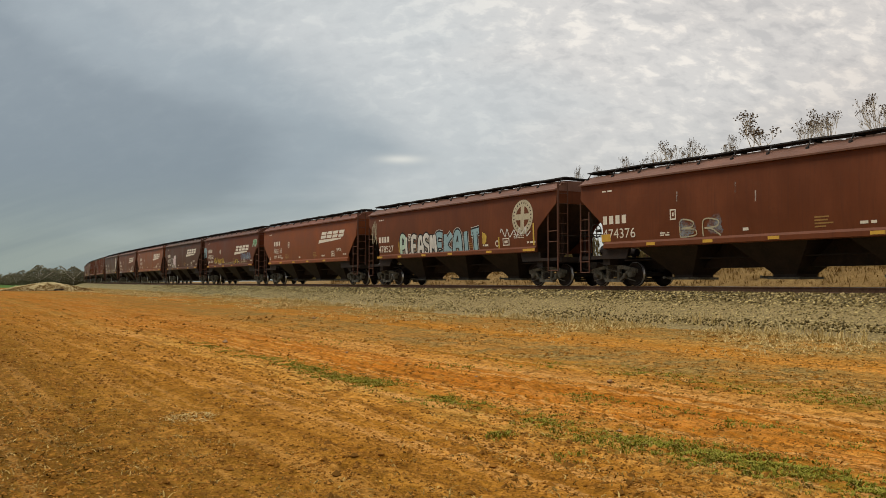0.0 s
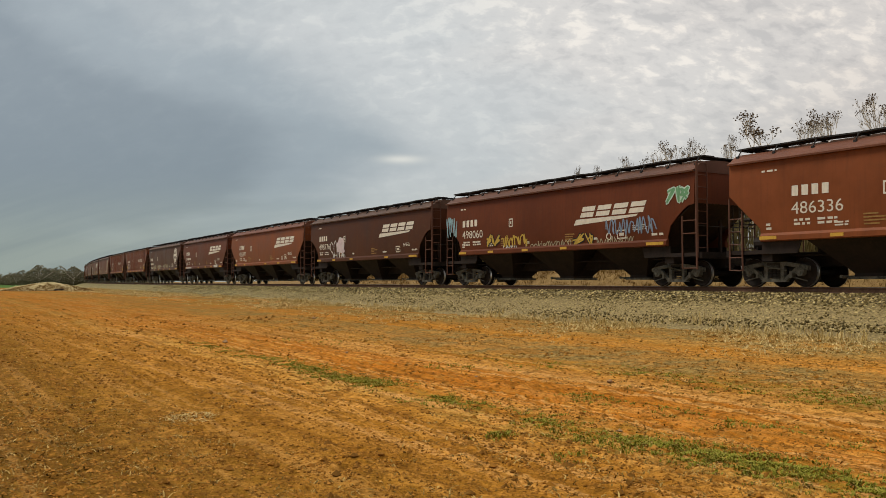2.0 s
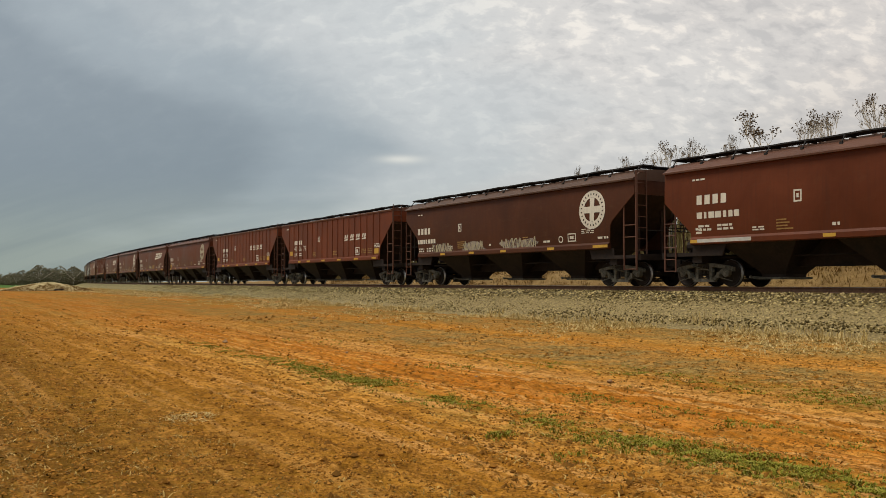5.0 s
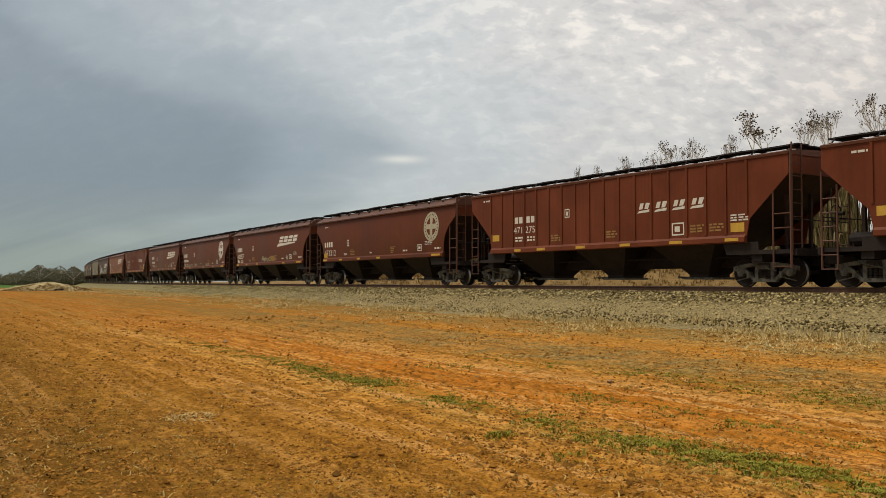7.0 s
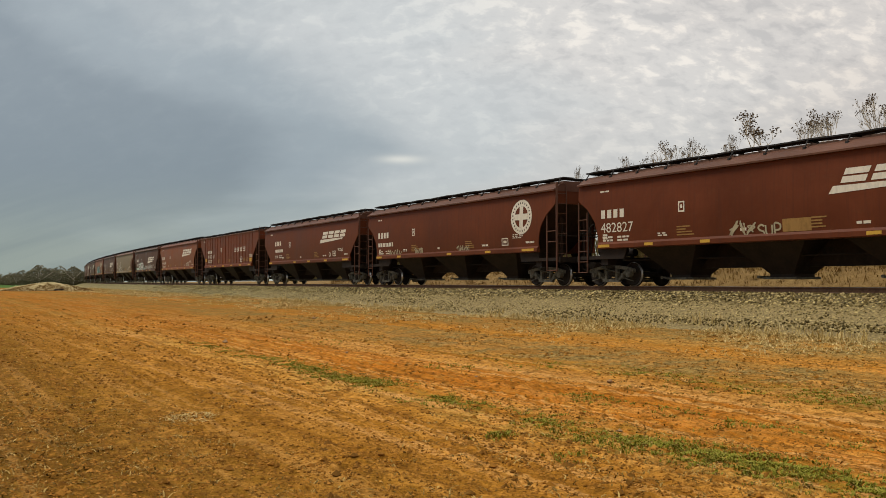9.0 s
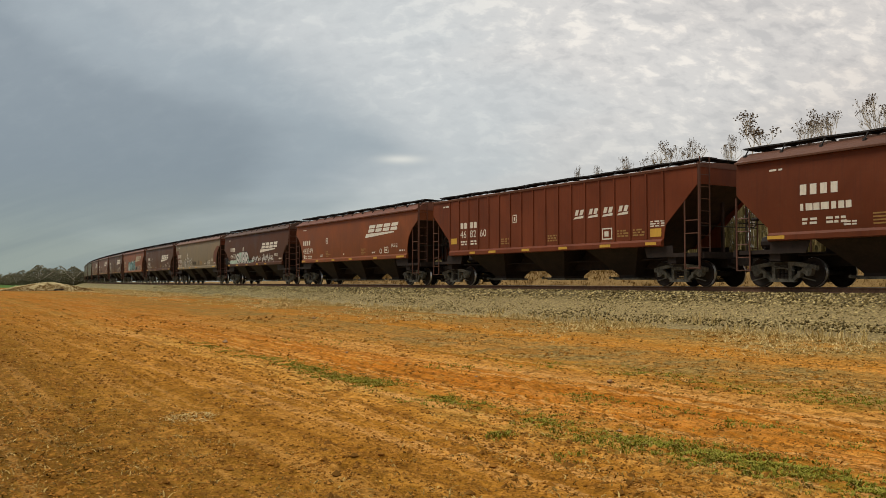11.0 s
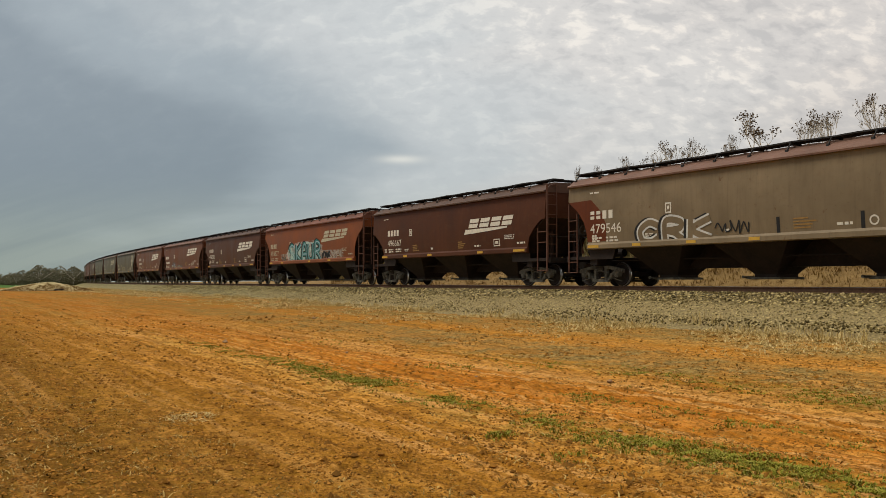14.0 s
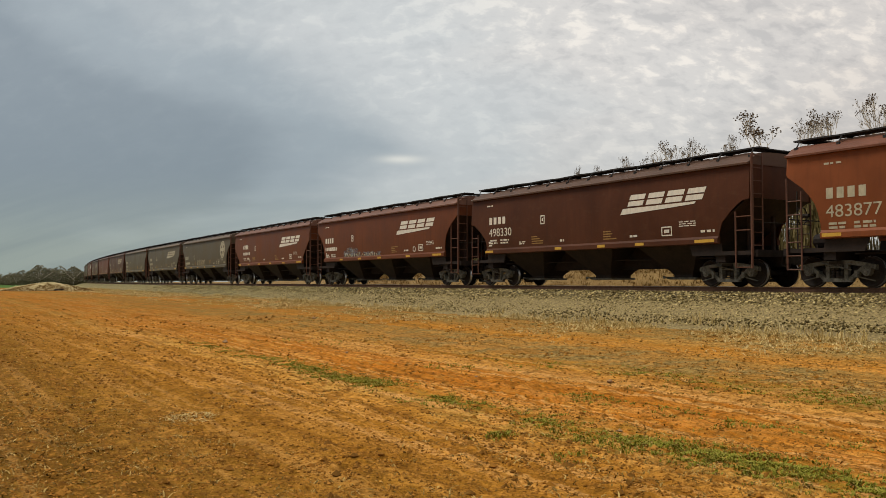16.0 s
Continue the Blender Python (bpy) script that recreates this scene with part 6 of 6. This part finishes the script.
def tree_meshes(seed, height, tips_want):
    """A tapered trunk that forks again and again; withered clusters hang at the twig ends."""
    rng = random.Random(seed)
    bm = bmesh.new()
    tips = []

    def grow(p, d, length, r, depth):
        n = 3
        q = p
        for i in range(n):
            d2 = (d + Vector((rng.gauss(0, 0.12), rng.gauss(0, 0.12), rng.gauss(0.03, 0.06)))).normalized()
            q2 = q + d2 * length / n
            r2 = r * (1 - 0.22 * (i + 1) / n * 1.3)
            rod(bm, q, q2, r * (1 - 0.28 * i / n), 6 if r > 0.04 else 4, r2, caps=False)
            q, d = q2, d2
        if depth < 4 and rng.random() < 0.25:
            tips.append(q)
        if depth == 0 or r < 0.006:
            tips.append(q)
            return
        for k in range(rng.choice((2, 3, 3)) if depth > 1 else rng.choice((2, 3))):
            side = Vector((rng.gauss(0, 1), rng.gauss(0, 1), rng.gauss(0, 0.35)))
            dd = (d * 1.15 + side.normalized() * rng.uniform(0.45, 0.95) + Vector((0, 0, 0.22))).normalized()
            grow(q, dd, length * rng.uniform(0.62, 0.82), r * rng.uniform(0.52, 0.68), depth - 1)

    # slender bare stems, then a broom of twigs at the top
    for k in range(rng.choice((1, 2))):
        p, d = Vector((rng.gauss(0, 0.15), rng.gauss(0, 0.15), -0.2)), Vector((rng.gauss(0, 0.03), rng.gauss(0, 0.03), 1)).normalized()
        rod(bm, p, p + d * height * 0.50, 0.11, 6, 0.075, caps=False)
        grow(p + d * height * 0.50, d, height * 0.155, 0.075, 5)
    top = max(t.z for t in tips)
    for v in bm.verts:
        v.co *= height / top
    tips = [t * (height / top) for t in tips]
    trunk = to_mesh("trunk", bm, BARK)
    vs, fs = [], []
    rng.shuffle(tips)
    tips.sort(key=lambda t: -t.z + rng.uniform(0, 2.5))
    for t in tips[:tips_want]:
        for _ in range(rng.randint(1, 4)):
            c = t + Vector((rng.gauss(0, 0.10), rng.gauss(0, 0.10), rng.gauss(0, 0.09)))
            lump(vs, fs, c.x, c.y, c.z, rng.uniform(0.03, 0.062), rng, 0.9)
    me = bpy.data.meshes.new("crown")
    me.from_pydata(vs, [], fs)
    me.materials.append(LEAF)
    return trunk, me


def build_trees():
    models = [tree_meshes(300 + i, 9.0, 130) for i in range(4)]
    wide = [max(v.co.xy.length for v in tr.vertices) * 2 for tr, _ in models]
    # line of thin bare trees behind the railway: station, offset, height of the top, width of the crown
    for i, (s, off, h, crown) in enumerate(((7.7, 16.0, 9.75, 0.8), (5.9, 16.0, 9.6, 1.0), (2.7, 15.5, 9.75, 1.5), (1.3, 16.5, 9.7, 1.2), (-1.7, 15.5, 10.1, 2.1), (-3.3, 16.0, 10.1, 2.1), (-6.3, 15.5, 10.0, 1.4),
                                            (-8.3, 15.5, 10.8, 2.5), (-10.5, 16.0, 10.6, 2.2), (-12.6, 15.5, 10.2, 2.3), (-15.6, 15.5, 10.6, 2.3), (-17.2, 15.5, 11.0, 2.4), (-21.0, 15.5, 11.0, 2.4), (-26.0, 16.0, 11.2, 2.6))):
        p = track_pt(s, off, 0)
        tr, cr = models[i % 4]
        t = new("tree")
        k = (h - bank_z(s, off)) / 9.0
        t.matrix_basis = Matrix.Translation((p.x, p.y, bank_z(s, off) - 0.1)) @ Matrix.Rotation(i * 2.1, 4, "Z") @ Matrix.Diagonal((1.25 * crown / wide[i % 4], 1.25 * crown / wide[i % 4], k, 1))
        part("trunk", tr, None, t)
        part("crown", cr, None, t, "sparse withered brown leaf clusters at the twig ends")
        tagged(t, "thin bare tree with withered clusters behind the railway", "tree", "trees behind the railway")
    # scrub below them
    rng = random.Random(77)
    shapes = []
    for k in range(5):
        vs, fs = [], []
        for _ in range(900):
            a, rr, zz = rng.uniform(0, 6.28), rng.random() ** 0.4, rng.random()
            wide = 1.0 * math.sqrt(max(0.0, 1 - (zz * 1.05 - 0.15) ** 2)) * (0.8 + 0.35 * math.sin(3 * a + k))
            x, y, z = rr * wide * math.cos(a), rr * wide * math.sin(a), zz * (1 - 0.12 * rr + 0.12 * math.sin(2 * a + k))
            tuft(vs, fs, x, y, z - 0.05, 3, 0.13, 0.10, rng, 0.014)
        me = bpy.data.meshes.new("bush")
        me.from_pydata(vs, [], fs)
        me.materials.append(BRUSH)
        shapes.append(me)
    for i in range(70):
        s = -62 + 1.85 * i + rng.uniform(-0.8, 0.8)
        off = rng.uniform(14.5, 19.0)
        p = track_pt(s, off, 0)
        h = rng.uniform(4.2, 5.6) * float(np.interp(s, [-4, 10, 70], [1.0, 0.50, 0.40]))
        w = rng.uniform(1.5, 2.1)
        b = new("bush", shapes[i % 5])
        b.matrix_basis = Matrix.Translation((p.x, p.y, bank_z(s, off) - 0.15)) @ Matrix.Rotation(rng.uniform(0, 6), 4, "Z") @ Matrix.Diagonal((w, w, h, 1))
        tagged(b, "tangled dry tan-green scrub bush behind the railway", "bush", "scrub behind the railway")


def far_tree(seed, h, w):
    rng = random.Random(seed)
    bm = bmesh.new()
    rod(bm, (0, 0, -0.3), (0.1, 0, h * 0.45), 0.16, 6, 0.08)
    for k in range(7):
        a = rng.uniform(0, 6.28)
        rod(bm, (0.05, 0, h * rng.uniform(0.15, 0.42)), (math.cos(a) * w * 0.4, math.sin(a) * w * 0.4, h * rng.uniform(0.6, 0.9)), 0.07, 5, 0.02)
    tr = to_mesh("trunk", bm, BARK)
    vs, fs = [], []
    for _ in range(900):
        a, rr = rng.uniform(0, 6.28), rng.random() ** 0.45
        zz = rng.random()
        prof = math.sin(math.pi * min(1.0, 0.12 + 0.80 * zz)) ** 0.7
        x, y = math.cos(a) * rr * w * 0.5 * prof, math.sin(a) * rr * w * 0.5 * prof
        z = h * (0.06 + 0.94 * zz) * (1 - 0.25 * rr * rr)
        if noise.noise(Vector((x * 0.8, y * 0.8, z * 0.8 + seed))) < -0.18:
            continue
        lump(vs, fs, x, y, z, rng.uniform(0.10, 0.26), rng, 0.8)
    me = bpy.data.meshes.new("crown")
    me.from_pydata(vs, [], fs)
    me.materials.append(LEAF_FAR)
    return tr, me


def build_far_trees():
    models = [far_tree(500 + i, 5.4, 7.0) for i in range(5)]
    rng = random.Random(31)
    for i in range(30):
        d = rng.uniform(235, 285)
        xp = -60 + 8.2 * i + rng.uniform(-4, 4)
        x = (xp - 784) / 1536 * d
        k = rng.uniform(0.62, 0.98) * (1.18 if 60 < xp < 150 else 0.95)
        tr, cr = models[i % 5]
        t = new("tree")
        t.matrix_basis = Matrix.Translation((x, d, ground_z(x, d) - 0.1)) @ Matrix.Rotation(rng.uniform(0, 6), 4, "Z") @ Matrix.Diagonal((k * 1.1, k * 1.1, k, 1))
        part("trunk", tr, None, t)
        part("crown", cr, None, t)
        tagged(t, "low grey-green tree at the far edge of the field", "tree", "far field trees")


def build_mound():
    """A low heap overgrown with pale dead grass beside the line's far bend."""
    m = Mat("pale_dead_grass_mound", 0.95)
    b = m.noise(3.0, 6, 0.75, 0.5, world=True)
    mat = m.done(m.mix(m.ramp(b, [(0.35, 0.0), (0.65, 1.0)]), (0.28, 0.21, 0.085), (0.52, 0.41, 0.20)), m.bump(b, 0.8, 0.1))
    bm = bmesh.new()
    n, k = 28, 8
    rows = []
    for j in range(k + 1):
        r = j / k
        rows.append([bm.verts.new((4.9 * r * math.cos(2 * math.pi * i / n) * (1.15 if math.cos(2 * math.pi * i / n) > 0 else 1.5), 5.0 * r * math.sin(2 * math.pi * i / n), 0.85 * (1 - r * r) ** 1.3 * (1 + 0.2 * math.sin(i)) - 0.3 * r + 0.10 * noise.noise(Vector((i, j, 0.5))))) for i in range(n)])
    for a, b2 in zip(rows, rows[1:]):
        for i in range(n):
            bm.faces.new((a[i], a[(i + 1) % n], b2[(i + 1) % n], b2[i]))
    o = new("grass_mound", to_mesh("grass_mound", bm, mat, True))
    o.location = ((85 - 784) / 1536 * 104, 104, ground_z(-47, 104))
    tagged(o, "low mound overgrown with pale dead grass", "mound")
    rng = random.Random(3)
    vs, fs = [], []
    for _ in range(1600):
        a, r = rng.uniform(0, 6.28), rng.random() ** 0.5
        x, y = 5.2 * r * math.cos(a), 5.0 * r * math.sin(a)
        tuft(vs, fs, x, y, 0.80 * (1 - r * r) ** 1.3 - 0.1, 3, 0.22, 0.25, rng, 0.02)
    g = stuff("mound_grass", vs, fs, BANK_STRAW, "pale dead grass on the mound", "grass")
    g.location = o.location
    # dark drain pipe mouth on its flank
    bm = bmesh.new()
    rod(bm, (-0.45, 0, 0.10), (0.45, 0.3, 0.14), 0.10, 12)
    d = new("drain_pipe", to_mesh("drain_pipe", bm, IRON))
    d.location = ((104 - 784) / 1536 * 98, 98, ground_z(-43, 98) + 0.05)
    tagged(d, "dark drain pipe lying by the grassy mound", "pipe")


build_field()
build_stones()
build_bank()
build_trees()
build_far_trees()
build_mound()
build_ties()

# ---- what moves ----
# how far the train has run, in metres, by time
RUN = [(0.0, 0.0), (0.5, 11.56), (1.0, 21.14), (1.5, 33.90), (2.0, 44.64), (2.5, 56.18), (3.0, 67.85), (3.5, 79.52), (4.0, 90.19), (4.2, 94.46),
       (4.7, 105.7), (5.2, 117.0), (5.8, 130.5), (6.3, 141.86), (6.5, 146.07), (7.0, 156.56), (7.5, 168.18), (8.0, 178.71), (8.5, 191.32), (9.0, 201.78), (9.2, 205.6),
       (9.7, 217.0), (10.2, 228.3), (10.8, 241.9), (11.3, 253.18), (11.5, 257.49), (12.0, 269.34), (12.5, 281.01), (13.0, 291.93), (13.5, 303.21), (14.0, 312.64),
       (14.5, 325.46), (15.0, 336.94), (15.5, 348.58), (16.0, 359.16)]


def wagon_pose(s, L):
    a, b = L / 2 - 2.04, -(L / 2 - 2.04)
    xf, yf, _ = on_track(s + b)
    xr, yr, _ = on_track(s + a)
    return Matrix.Translation(((xf + xr) / 2, (yf + yr) / 2, RAIL_Z)) @ Matrix.Rotation(math.atan2(yf - yr, xf - xr), 4, "Z")


def motions():
    for w, s, L, *_ in TRAIN:
        walk(w, [(t, wagon_pose(s - d, L)) for t, d in RUN])
    turn = radians(86)
    frames = range(0, 16 * FPS + 1)
    for w, *_ in TRAIN:
        for t in w.children:
            if t.name.startswith("truck"):
                for ws in t.children:
                    if ws.name.startswith("wheelset"):
                        x, y, z = ws.location
                        walk(ws, [(f / FPS, Matrix.Translation((x, y, z)) @ Matrix.Rotation(turn * f, 4, "Y")) for f in frames])


motions()
